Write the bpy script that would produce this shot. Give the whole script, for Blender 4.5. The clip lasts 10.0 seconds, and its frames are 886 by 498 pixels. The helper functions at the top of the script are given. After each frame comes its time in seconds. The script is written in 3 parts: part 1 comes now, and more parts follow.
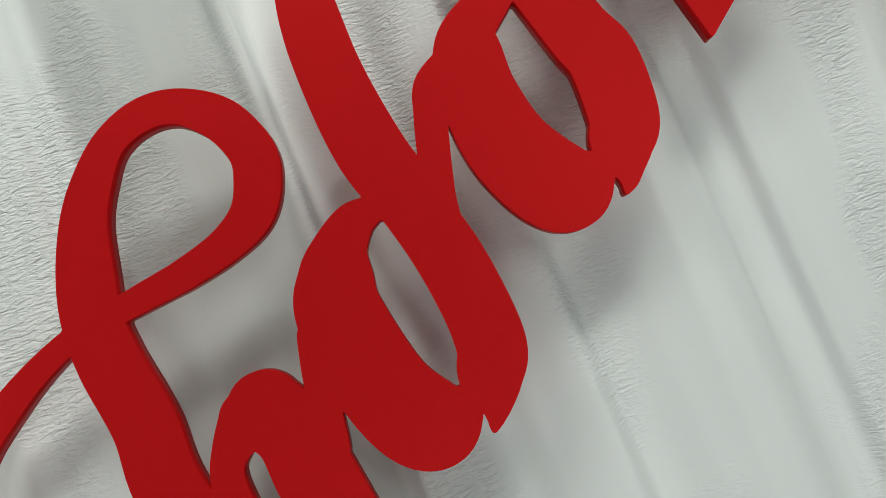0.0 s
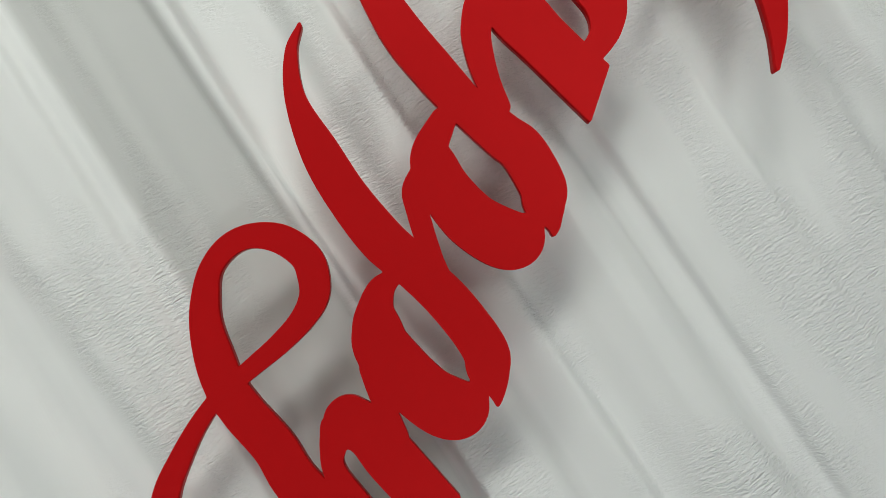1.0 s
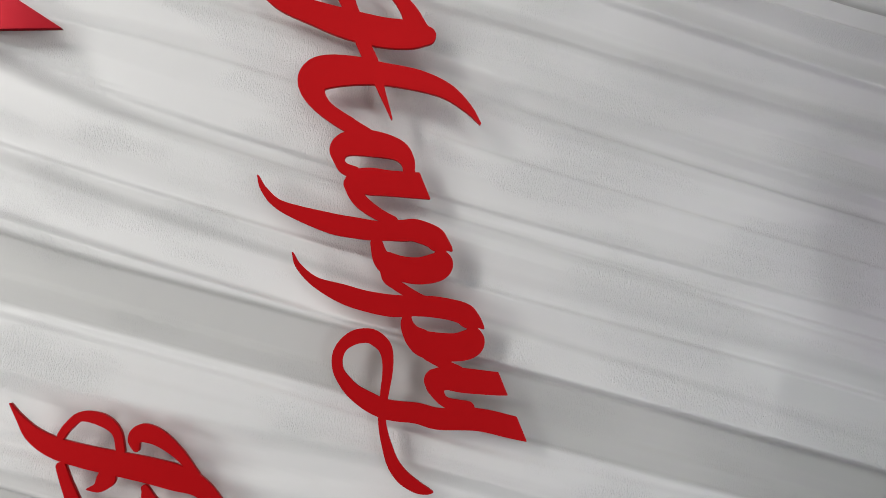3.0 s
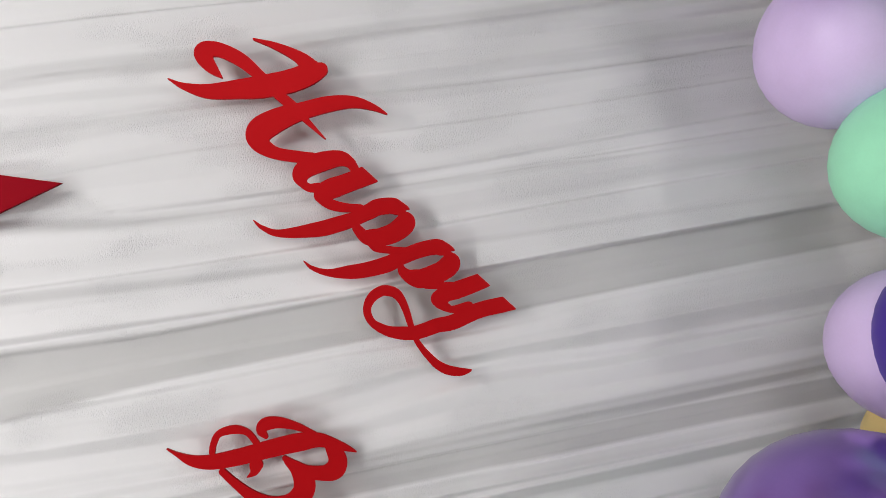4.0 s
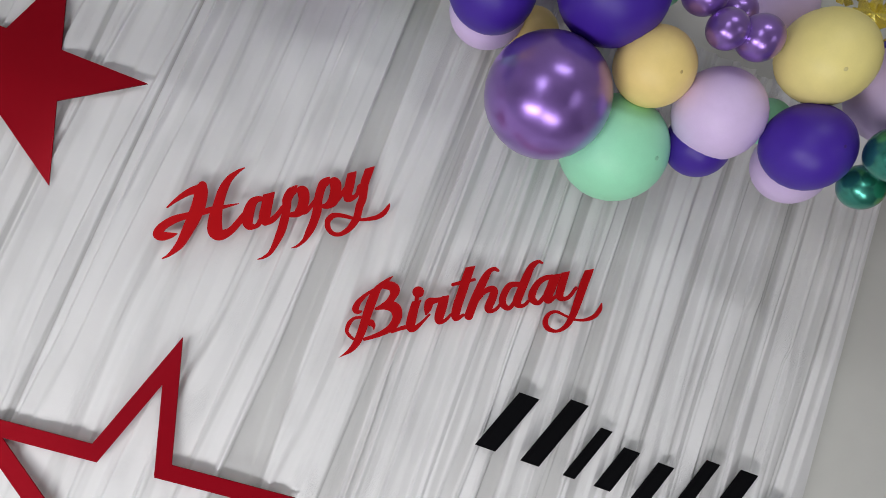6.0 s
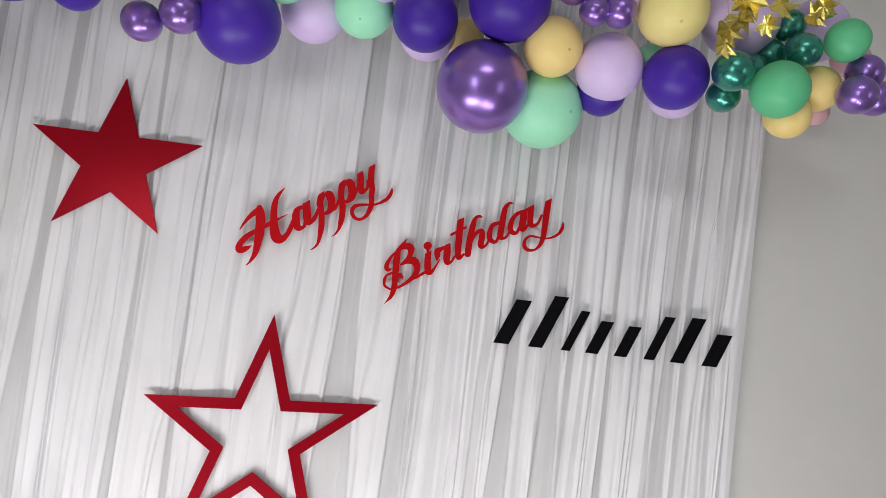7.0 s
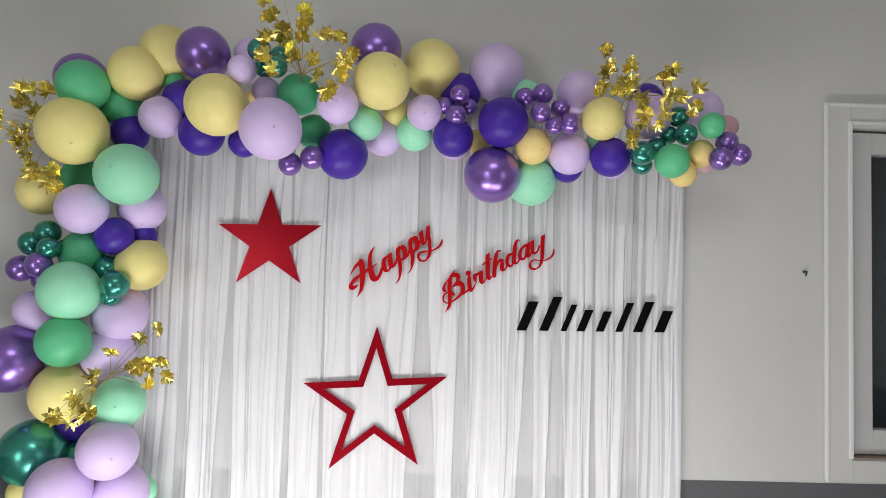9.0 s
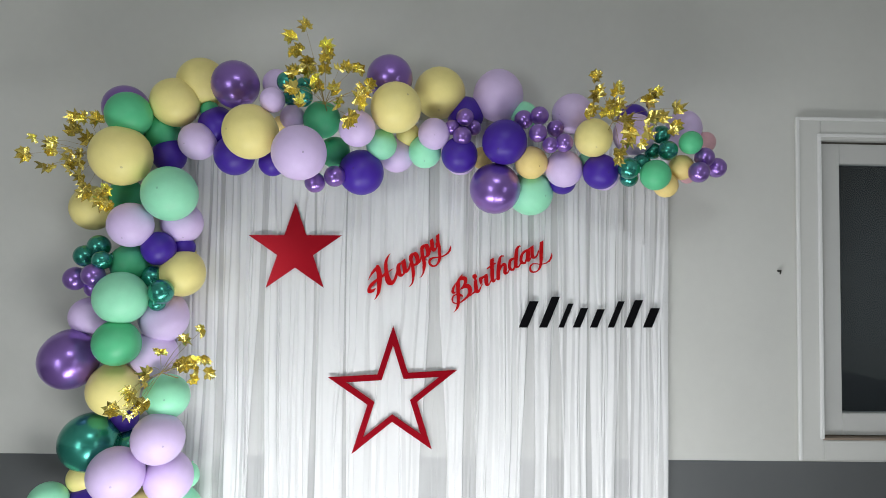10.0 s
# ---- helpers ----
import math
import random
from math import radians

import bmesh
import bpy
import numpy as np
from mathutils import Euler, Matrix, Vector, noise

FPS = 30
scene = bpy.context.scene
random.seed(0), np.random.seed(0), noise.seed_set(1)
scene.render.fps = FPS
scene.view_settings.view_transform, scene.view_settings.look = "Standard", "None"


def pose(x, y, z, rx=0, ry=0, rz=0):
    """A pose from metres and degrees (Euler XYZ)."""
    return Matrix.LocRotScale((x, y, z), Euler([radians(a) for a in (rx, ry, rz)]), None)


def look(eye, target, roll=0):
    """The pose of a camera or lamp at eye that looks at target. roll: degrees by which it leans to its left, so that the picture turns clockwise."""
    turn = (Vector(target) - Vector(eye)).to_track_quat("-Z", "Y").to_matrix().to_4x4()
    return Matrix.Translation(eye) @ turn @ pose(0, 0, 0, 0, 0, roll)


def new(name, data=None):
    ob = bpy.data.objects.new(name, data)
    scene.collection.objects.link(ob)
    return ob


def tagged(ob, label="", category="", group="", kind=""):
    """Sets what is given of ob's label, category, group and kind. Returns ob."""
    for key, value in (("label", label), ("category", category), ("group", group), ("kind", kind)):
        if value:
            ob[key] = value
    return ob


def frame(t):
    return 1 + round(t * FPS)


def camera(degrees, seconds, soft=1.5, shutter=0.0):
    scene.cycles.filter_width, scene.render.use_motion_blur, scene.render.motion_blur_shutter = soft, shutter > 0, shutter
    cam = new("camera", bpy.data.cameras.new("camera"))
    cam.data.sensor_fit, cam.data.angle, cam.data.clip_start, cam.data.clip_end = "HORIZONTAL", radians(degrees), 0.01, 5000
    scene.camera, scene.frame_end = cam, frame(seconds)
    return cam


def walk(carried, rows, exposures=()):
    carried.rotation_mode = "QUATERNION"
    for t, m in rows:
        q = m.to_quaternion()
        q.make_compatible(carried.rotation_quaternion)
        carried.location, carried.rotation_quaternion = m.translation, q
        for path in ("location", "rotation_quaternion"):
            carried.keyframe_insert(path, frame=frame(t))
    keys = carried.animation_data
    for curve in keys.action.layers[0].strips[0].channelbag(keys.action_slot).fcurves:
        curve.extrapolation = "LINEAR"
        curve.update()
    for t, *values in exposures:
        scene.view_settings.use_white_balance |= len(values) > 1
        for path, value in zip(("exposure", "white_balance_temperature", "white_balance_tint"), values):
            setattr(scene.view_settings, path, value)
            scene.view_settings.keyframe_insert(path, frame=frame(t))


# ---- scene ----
cam = camera(69.4, 10.0, soft=0.8)
PATH = [
    (0, (-0.08, -0.158, 1.963), (-0.155, 1.835, 1.811), 157.9),
    (0.5, (-0.084, -0.199, 1.965), (-0.215, 1.79, 1.799), 151.4),
    (1, (-0.084, -0.242, 1.948), (-0.181, 1.753, 1.852), 146.8),
    (1.5, (-0.087, -0.292, 1.95), (-0.269, 1.697, 1.845), 138.7),
    (2, (-0.077, -0.353, 1.95), (-0.261, 1.637, 1.879), 129.5),
    (2.5, (-0.079, -0.426, 1.952), (-0.288, 1.562, 1.903), 118.3),
    (2.7, (-0.074, -0.459, 1.946), (-0.325, 1.525, 1.912), 113.5),
    (3.8, (-0.061, -0.668, 1.907), (-0.153, 1.313, 2.167), 85.4),
    (4, (-0.043, -0.702, 1.905), (-0.16, 1.283, 2.129), 80.3),
    (4.5, (-0.022, -0.803, 1.862), (-0.095, 1.176, 2.146), 68.1),
    (5, (-0.021, -0.895, 1.846), (0.074, 1.095, 2.021), 50.7),
    (5.5, (0.005, -1.123, 1.757), (0.104, 0.859, 2.005), 34.8),
    (6, (0.048, -1.306, 1.736), (0.261, 0.658, 2.05), 20.8),
    (6.2, (0.054, -1.393, 1.734), (0.312, 0.57, 2.015), 15.8),
    (7.3, (0.089, -1.973, 1.712), (0.209, 0.02, 1.813), 6.0),
    (7.5, (0.053, -2.09, 1.704), (0.172, -0.096, 1.8), 5.2),
    (8, (0.015, -2.361, 1.716), (0.11, -0.364, 1.783), 3.8),
    (8.5, (0.0, -2.594, 1.746), (0.093, -0.597, 1.824), 3.6),
    (9, (-0.003, -2.835, 1.799), (0.04, -0.838, 1.903), 1.7),
    (9.5, (-0.012, -2.997, 1.826), (-0.028, -1.008, 2.029), 1.9),
    (10, (-0.046, -3.146, 1.831), (-0.007, -1.148, 1.923), 0.9),
]
walk(cam, [(t, look(eye, target, roll)) for t, eye, target, roll in PATH],
     exposures=[(0.0, 0.11, 6550, -4.0), (1.0, 0.07, 6650, 0.0), (2.5, 0.02, 6650, 7.0), (4.5, 0.13, 6620, 13.0), (6.0, -0.02, 6450, 12.0),
                (7.5, 0.13, 6560, 16.0), (8.5, 0.13, 6560, 16.0), (9.2, 0.17, 6460, 11.0), (10.0, 0.20, 6280, 7.5)])

# ---- world and lights: two floods low in front, daylight from the doors, a tube under the ceiling ----
world = bpy.data.worlds.new("world")
scene.world = world
world.use_nodes = True
world.node_tree.nodes["Background"].inputs["Color"].default_value = (0.5, 0.55, 0.6, 1)
world.node_tree.nodes["Background"].inputs["Strength"].default_value = 0.1


def area_lamp(name, eye, target, width, height, watts, colour):
    data = bpy.data.lights.new(name, "AREA")
    data.shape, data.size, data.size_y, data.energy, data.color = "RECTANGLE", width, height, watts, colour
    lamp = new(name, data)
    lamp.matrix_world = look(eye, target)
    return lamp


area_lamp("flood_lamp", (-0.75, -1.45, 0.12), (-0.2, 0, 1.7), 1.2, 0.4, 26, (1.0, 0.99, 0.98))
area_lamp("flood_lamp", (0.75, -1.45, 0.12), (0.4, 0, 1.7), 1.2, 0.4, 15.5, (1.0, 0.99, 0.98))
area_lamp("door_daylight", (-2.4, -6.1, 1.35), (0.1, 0, 1.5), 1.8, 2.1, 71, (0.97, 0.99, 1.0))
area_lamp("door_daylight", (4.1, -4.6, 1.35), (0.6, 0, 1.5), 1.2, 2.1, 20, (0.97, 0.99, 1.0))
area_lamp("ceiling_tube", (0.2, -3.2, 3.70), (0.2, -3.2, 0), 1.2, 0.08, 30, (0.96, 0.98, 1.0))


# ---- materials ----
def material(name, colour, rough=0.5, metal=0.0, vary=0.06, scale=6.0, bump=0.0, bump_scale=60.0, stretch=(1, 1, 1), by_object=0.0, coat=0.0, gloss=0.5):
    """A principled surface with two scales of variation and a fine relief."""
    m = bpy.data.materials.new(name)
    m.use_nodes = True
    nt = m.node_tree
    bsdf = nt.nodes["Principled BSDF"]
    bsdf.inputs["Roughness"].default_value = rough
    bsdf.inputs["Metallic"].default_value = metal
    bsdf.inputs["Specular IOR Level"].default_value = gloss
    bsdf.inputs["Coat Weight"].default_value = coat
    bsdf.inputs["Coat Roughness"].default_value = 0.2
    co = nt.nodes.new("ShaderNodeTexCoord")
    mp = nt.nodes.new("ShaderNodeMapping")
    mp.inputs["Scale"].default_value = stretch
    nt.links.new(co.outputs["Object"], mp.inputs["Vector"])
    big = nt.nodes.new("ShaderNodeTexNoise")
    big.inputs["Scale"].default_value, big.inputs["Detail"].default_value = scale, 3
    small = nt.nodes.new("ShaderNodeTexNoise")
    small.inputs["Scale"].default_value, small.inputs["Detail"].default_value = scale * 14, 4
    for n in (big, small):
        nt.links.new(mp.outputs["Vector"], n.inputs["Vector"])
    add = nt.nodes.new("ShaderNodeMath")
    add.operation = "MULTIPLY_ADD"
    nt.links.new(small.outputs["Fac"], add.inputs[0])
    add.inputs[1].default_value = 0.35
    nt.links.new(big.outputs["Fac"], add.inputs[2])
    ramp = nt.nodes.new("ShaderNodeMapRange")
    ramp.inputs["From Min"].default_value, ramp.inputs["From Max"].default_value = 0.35, 1.0
    ramp.inputs["To Min"].default_value, ramp.inputs["To Max"].default_value = 1 - vary, 1 + vary
    nt.links.new(add.outputs[0], ramp.inputs["Value"])
    hsv = nt.nodes.new("ShaderNodeHueSaturation")
    hsv.inputs["Color"].default_value = (*colour, 1)
    value = ramp.outputs["Result"]
    if by_object:
        info = nt.nodes.new("ShaderNodeObjectInfo")
        span = nt.nodes.new("ShaderNodeMapRange")
        span.inputs["To Min"].default_value, span.inputs["To Max"].default_value = 1 - by_object, 1 + by_object
        nt.links.new(info.outputs["Random"], span.inputs["Value"])
        mul = nt.nodes.new("ShaderNodeMath")
        mul.operation = "MULTIPLY"
        nt.links.new(value, mul.inputs[0])
        nt.links.new(span.outputs["Result"], mul.inputs[1])
        value = mul.outputs[0]
    nt.links.new(value, hsv.inputs["Value"])
    nt.links.new(hsv.outputs["Color"], bsdf.inputs["Base Color"])
    if bump:
        fine = nt.nodes.new("ShaderNodeTexNoise")
        fine.inputs["Scale"].default_value, fine.inputs["Detail"].default_value = bump_scale, 5
        nt.links.new(mp.outputs["Vector"], fine.inputs["Vector"])
        bp = nt.nodes.new("ShaderNodeBump")
        bp.inputs["Strength"].default_value, bp.inputs["Distance"].default_value = bump, 0.002
        nt.links.new(fine.outputs["Fac"], bp.inputs["Height"])
        nt.links.new(bp.outputs["Normal"], bsdf.inputs["Normal"])
    return m


def cloth_material():
    """Sheer white satin: crinkled, a little see-through, letting light pass."""
    m = material("sheer_satin", (0.80, 0.80, 0.81), rough=0.42, vary=0.03, scale=3)
    nt = m.node_tree
    bsdf, out = nt.nodes["Principled BSDF"], nt.nodes["Material Output"]
    bsdf.inputs["Specular IOR Level"].default_value = 0.5
    co = nt.nodes.new("ShaderNodeTexCoord")
    mp = nt.nodes.new("ShaderNodeMapping")
    mp.inputs["Scale"].default_value = (340, 340, 1050)
    mp.inputs["Rotation"].default_value = (0, 0.25, 0)
    nt.links.new(co.outputs["Object"], mp.inputs["Vector"])
    crepe = nt.nodes.new("ShaderNodeTexNoise")
    crepe.inputs["Scale"].default_value, crepe.inputs["Detail"].default_value, crepe.inputs["Distortion"].default_value = 1.0, 1.5, 0.7
    nt.links.new(mp.outputs["Vector"], crepe.inputs["Vector"])
    patch = nt.nodes.new("ShaderNodeTexNoise")
    spread = nt.nodes.new("ShaderNodeMapping")
    spread.inputs["Scale"].default_value = (26, 26, 9)
    nt.links.new(co.outputs["Object"], spread.inputs["Vector"])
    patch.inputs["Scale"].default_value = 1.0
    nt.links.new(spread.outputs["Vector"], patch.inputs["Vector"])
    where = nt.nodes.new("ShaderNodeMapRange")
    where.inputs["From Min"].default_value, where.inputs["From Max"].default_value = 0.46, 0.58
    where.inputs["To Min"].default_value, where.inputs["To Max"].default_value = 0.03, 1.0
    nt.links.new(patch.outputs["Fac"], where.inputs["Value"])
    bp = nt.nodes.new("ShaderNodeBump")
    bp.inputs["Distance"].default_value = 0.0012
    nt.links.new(where.outputs["Result"], bp.inputs["Strength"])
    nt.links.new(crepe.outputs["Fac"], bp.inputs["Height"])
    nt.links.new(bp.outputs["Normal"], bsdf.inputs["Normal"])
    tl = nt.nodes.new("ShaderNodeBsdfTranslucent")
    tl.inputs["Color"].default_value = (0.8, 0.8, 0.82, 1)
    mix = nt.nodes.new("ShaderNodeMixShader")
    mix.inputs["Fac"].default_value = 0.07
    nt.links.new(bsdf.outputs[0], mix.inputs[1])
    nt.links.new(tl.outputs[0], mix.inputs[2])
    clear = nt.nodes.new("ShaderNodeBsdfTransparent")
    see = nt.nodes.new("ShaderNodeMixShader")
    layer = nt.nodes.new("ShaderNodeAttribute")
    layer.attribute_name = "single_layer"
    span = nt.nodes.new("ShaderNodeMapRange")
    span.inputs["To Min"].default_value, span.inputs["To Max"].default_value = 0.04, 0.43
    nt.links.new(layer.outputs["Fac"], span.inputs["Value"])
    nt.links.new(span.outputs["Result"], see.inputs["Fac"])
    nt.links.new(mix.outputs[0], see.inputs[1])
    nt.links.new(clear.outputs[0], see.inputs[2])
    nt.links.new(see.outputs[0], out.inputs["Surface"])
    return m


def glass_material():
    m = bpy.data.materials.new("window_glass")
    m.use_nodes = True
    bsdf = m.node_tree.nodes["Principled BSDF"]
    bsdf.inputs["Base Color"].default_value = (0.55, 0.6, 0.62, 1)
    bsdf.inputs["Transmission Weight"].default_value = 1.0
    bsdf.inputs["Roughness"].default_value = 0.03
    return m


WALL = material("wall_paint", (0.60, 0.60, 0.57), rough=0.55, vary=0.05, scale=1.4, bump=0.12, bump_scale=120)
DADO = material("dado_paint", (0.105, 0.11, 0.113), rough=0.4, vary=0.06, scale=1.8, bump=0.1, bump_scale=120)
TRIM = material("trim_paint", (0.62, 0.62, 0.595), rough=0.45, vary=0.03, scale=4, bump=0.06, bump_scale=150)
BEAD = material("bead_paint", (0.78, 0.78, 0.77), rough=0.4, vary=0.03, scale=5)
PVC = material("window_pvc", (0.55, 0.55, 0.535), rough=0.35, vary=0.03, scale=5)
SEAL = material("window_seal", (0.10, 0.085, 0.07), rough=0.6)
FLOOR = material("floor_tile", (0.24, 0.23, 0.22), rough=0.25, vary=0.06, scale=2)
CEILING = material("ceiling_paint", (0.7, 0.7, 0.68), rough=0.7, vary=0.03, scale=1)
# outside darkness as a colour, lifted to grey for the reflection in the pane
DARK = material("dark_and_reflection", (0.06, 0.065, 0.07), rough=0.7)
CLOTH = cloth_material()
RED = material("red_acrylic", (0.47, 0.006, 0.009), rough=0.4, metal=0.22, gloss=0.05, vary=0.04, scale=9, bump=0.02, bump_scale=30)
RED_MIRROR = material("red_mirror_acrylic", (0.29, 0.004, 0.012), rough=0.22, metal=0.22, gloss=0.06, vary=0.05, scale=5)
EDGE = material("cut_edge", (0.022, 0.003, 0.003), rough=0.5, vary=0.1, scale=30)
BLACK = material("black_acrylic", (0.004, 0.004, 0.005), rough=0.5, gloss=0.04, vary=0.05, scale=9)
GOLD = material("gold_foil", (0.84, 0.69, 0.18), rough=0.26, metal=0.82, by_object=0.42, vary=0.15, scale=40, bump=0.15, bump_scale=220)
GOLD_STEM = material("gold_wire", (0.33, 0.24, 0.07), rough=0.5, metal=0.4, vary=0.1, scale=40)
IRON = material("rusty_hook", (0.03, 0.027, 0.025), rough=0.5, metal=0.5)


def latex(name, colour, rough=0.42, metal=0.0):
    return material(name, colour, rough=rough, metal=metal, vary=0.05, scale=2.5, by_object=0.07, gloss=0.5 if metal else 0.38, coat=0.5 if metal else 0.0, bump=0.03, bump_scale=9)


CREAM = (latex("cream_latex", (0.86, 0.75, 0.29)), "cream yellow", latex("cream_latex_tip", (0.684, 0.590, 0.256)))
MEADOW = (latex("medium_green_latex", (0.115, 0.56, 0.27)), "medium green", latex("medium_green_tip", (0.12, 0.45, 0.23)))
APRICOT = (latex("apricot_latex", (0.88, 0.68, 0.26)), "deep cream", latex("apricot_tip", (0.66, 0.46, 0.17)))
MINT = (latex("mint_latex", (0.35, 0.84, 0.55)), "pale mint green", latex("mint_latex_tip", (0.269, 0.642, 0.406)))
GREEN = (latex("green_latex", (0.085, 0.47, 0.23)), "leaf green", latex("green_latex_tip", (0.095, 0.372, 0.189)))
LILAC = (latex("lilac_latex", (0.71, 0.56, 0.87)), "pale lilac", latex("lilac_latex_tip", (0.520, 0.412, 0.660)))
VIOLET = (latex("violet_latex", (0.058, 0.019, 0.34)), "deep violet", latex("violet_latex_tip", (0.057, 0.019, 0.216)))
PINK = (latex("pink_latex", (0.72, 0.42, 0.46)), "pale pink", latex("pink_latex_tip", (0.486, 0.283, 0.310)))
CHROME_PURPLE = (latex("chrome_purple", (0.29, 0.16, 0.54), rough=0.29, metal=0.72), "metallic purple", latex("chrome_purple_tip", (0.162, 0.081, 0.304)))
CHROME_GREEN = (latex("chrome_green", (0.045, 0.32, 0.25), rough=0.27, metal=0.75), "metallic green", latex("chrome_green_tip", (0.019, 0.162, 0.129)))


# ---- mesh helpers ----
def mesh_of(bm, name, mat, smooth=False):
    me = bpy.data.meshes.new(name)
    bmesh.ops.recalc_face_normals(bm, faces=bm.faces)
    bm.to_mesh(me)
    bm.free()
    me.materials.append(mat)
    if smooth:
        me.polygons.foreach_set("use_smooth", [True] * len(me.polygons))
    return me


def box(bm, x0, x1, y0, y1, z0, z1, bevel=0.0):
    made = bmesh.ops.create_cube(bm, size=1, matrix=Matrix.Translation(((x0 + x1) / 2, (y0 + y1) / 2, (z0 + z1) / 2)) @ Matrix.Diagonal((x1 - x0, y1 - y0, z1 - z0, 1)))
    if bevel:
        edges = list({e for v in made["verts"] for e in v.link_edges})
        bmesh.ops.bevel(bm, geom=edges, offset=bevel, segments=2, affect="EDGES")


def part(name, bm, mat, parent=None, label="", smooth=False):
    ob = new(name, mesh_of(bm, name, mat, smooth))
    ob.parent = parent
    return tagged(ob, label)


def boxes(name, mat, spans, parent=None, label="", bevel=0.0):
    bm = bmesh.new()
    for span in spans:
        box(bm, *span, bevel=bevel)
    return part(name, bm, mat, parent, label)


# ---- the room ----
WALL_Y, DADO_Z = 0.06, 0.946
WX0, WX1, WZ0, WZ1 = 1.925, 3.1, 1.063, 2.566
back = boxes("wall_back", WALL, [(-4, WX0, WALL_Y, 0.26, DADO_Z, 3.8), (WX1, 4.2, WALL_Y, 0.26, DADO_Z, 3.8),
             (WX0, WX1, WALL_Y, 0.26, DADO_Z, WZ0), (WX0, WX1, WALL_Y, 0.26, WZ1, 3.8)])
tagged(back, "grey-white painted plaster wall", "wall", kind="structure")
dado = boxes("wall_dado", DADO, [(-4, 4.2, WALL_Y - 0.003, 0.26, 0, DADO_Z)])
tagged(dado, "dark grey painted lower part of the wall", "wall", kind="structure")
tagged(boxes("wall_left", WALL, [(-4.2, -4, -6.2, 0.26, 0, 3.8)]), "grey-white painted side wall", "wall", kind="structure")
tagged(boxes("wall_right", WALL, [(4.2, 4.4, -6.2, 0.26, 0, 3.8)]), "grey-white painted side wall", "wall", kind="structure")
tagged(boxes("wall_front", WALL, [(-4.2, 4.4, -6.4, -6.2, 0, 3.8)]), "grey-white painted wall behind", "wall", kind="structure")
# unseen dark bands, added on the other walls to cut bounced light and reflections
for side, span in (("left", (-4, -3.997, -6.2, WALL_Y - 0.003, 0, DADO_Z)), ("right", (4.197, 4.2, -6.2, WALL_Y - 0.003, 0, DADO_Z)),
                   ("front", (-3.997, 4.197, -6.2, -6.197, 0, DADO_Z))):
    tagged(boxes("unseen_bounce_cutter_" + side, DADO, [span]), "dark grey painted lower part of the wall", "wall", kind="structure")
tagged(boxes("floor", FLOOR, [(-4.2, 4.4, -6.4, 0.26, -0.1, 0)]), "grey stone-coloured floor", "floor", kind="structure")
tagged(boxes("ceiling", CEILING, [(-4.2, 4.4, -6.4, 0.26, 3.8, 3.9)]), "white painted ceiling", "ceiling", kind="structure")

# the window: a raised casing round the opening, a plastic frame and a dark pane
window = tagged(new("window_1"), "white-framed window with a dark glass pane", "window", kind="structure")
C0, CY = 1.803, WALL_Y - 0.022
boxes("casing", TRIM, [(C0, WX0, CY, WALL_Y, 0.96, 2.676)], window, bevel=0.004)
boxes("casing", TRIM, [(WX1, WX1 + 0.12, CY, WALL_Y, 0.96, 2.676)], window, bevel=0.004)
boxes("casing", TRIM, [(WX0, WX1, CY, WALL_Y, WZ1, 2.676)], window, bevel=0.004)
boxes("casing", TRIM, [(WX0, WX1, CY, WALL_Y, 0.96, WZ0 - 0.004)], window, bevel=0.004)
for x0, x1, z0, z1 in ((C0 - 0.004, C0 + 0.012, 0.958, 2.680), (WX0 - 0.016, WX0 + 0.002, WZ0, WZ1 + 0.03)):
    boxes("bead", BEAD, [(x0, x1, CY - 0.009, CY + 0.004, z0, z1)], window, bevel=0.003)
for x0, x1, z0, z1 in ((C0 + 0.012, WX1 + 0.12, 2.664, 2.680), (WX0 + 0.002, WX1, WZ1 + 0.014, WZ1 + 0.03)):
    boxes("bead", BEAD, [(x0, x1, CY - 0.009, CY + 0.004, z0, z1)], window, bevel=0.003)
FY0, FY1 = WALL_Y + 0.015, WALL_Y + 0.075
G0, GZ0, GZ1 = 2.045, 1.185, 2.452
boxes("window_frame", PVC, [(WX0 + 0.012, G0, FY0, FY1, WZ0 + 0.012, WZ1 - 0.012), (WX1 - 0.11, WX1 - 0.012, FY0, FY1, WZ0 + 0.012, WZ1 - 0.012),
      (G0, WX1 - 0.11, FY0, FY1, WZ0 + 0.012, GZ0), (G0, WX1 - 0.11, FY0, FY1, GZ1, WZ1 - 0.012)], window, bevel=0.003)
boxes("seal", SEAL, [(WX0, WX0 + 0.012, FY0 + 0.02, FY1, WZ0, WZ1), (WX0 + 0.012, WX1, FY0 + 0.02, FY1, WZ0, WZ0 + 0.012),
      (WX0 + 0.012, WX1, FY0 + 0.02, FY1, WZ1 - 0.012, WZ1)], window, "dark joint round the frame")
boxes("window_sill", material("sill_wood", (0.28, 0.22, 0.17), rough=0.5), [(WX0 - 0.002, WX1, CY - 0.006, FY0 + 0.02, WZ0 - 0.003, WZ0 + 0.006)], window, "thin brown sill strip")
pane = boxes("pane", glass_material(), [(G0 - 0.005, WX1 - 0.10, FY0 + 0.03, FY0 + 0.036, GZ0 - 0.005, GZ1 + 0.005)], window, "dark tinted glass")
pane.visible_shadow = False
# added sheet: the darkness behind the pane and its reflection are painted on it
tagged(boxes("backdrop", DARK, [(1.7, 3.4, 0.5, 0.52, 0.8, 2.9)]), "dark grey sheet standing in for the dark outside and the glass reflection", "backdrop", kind="structure")

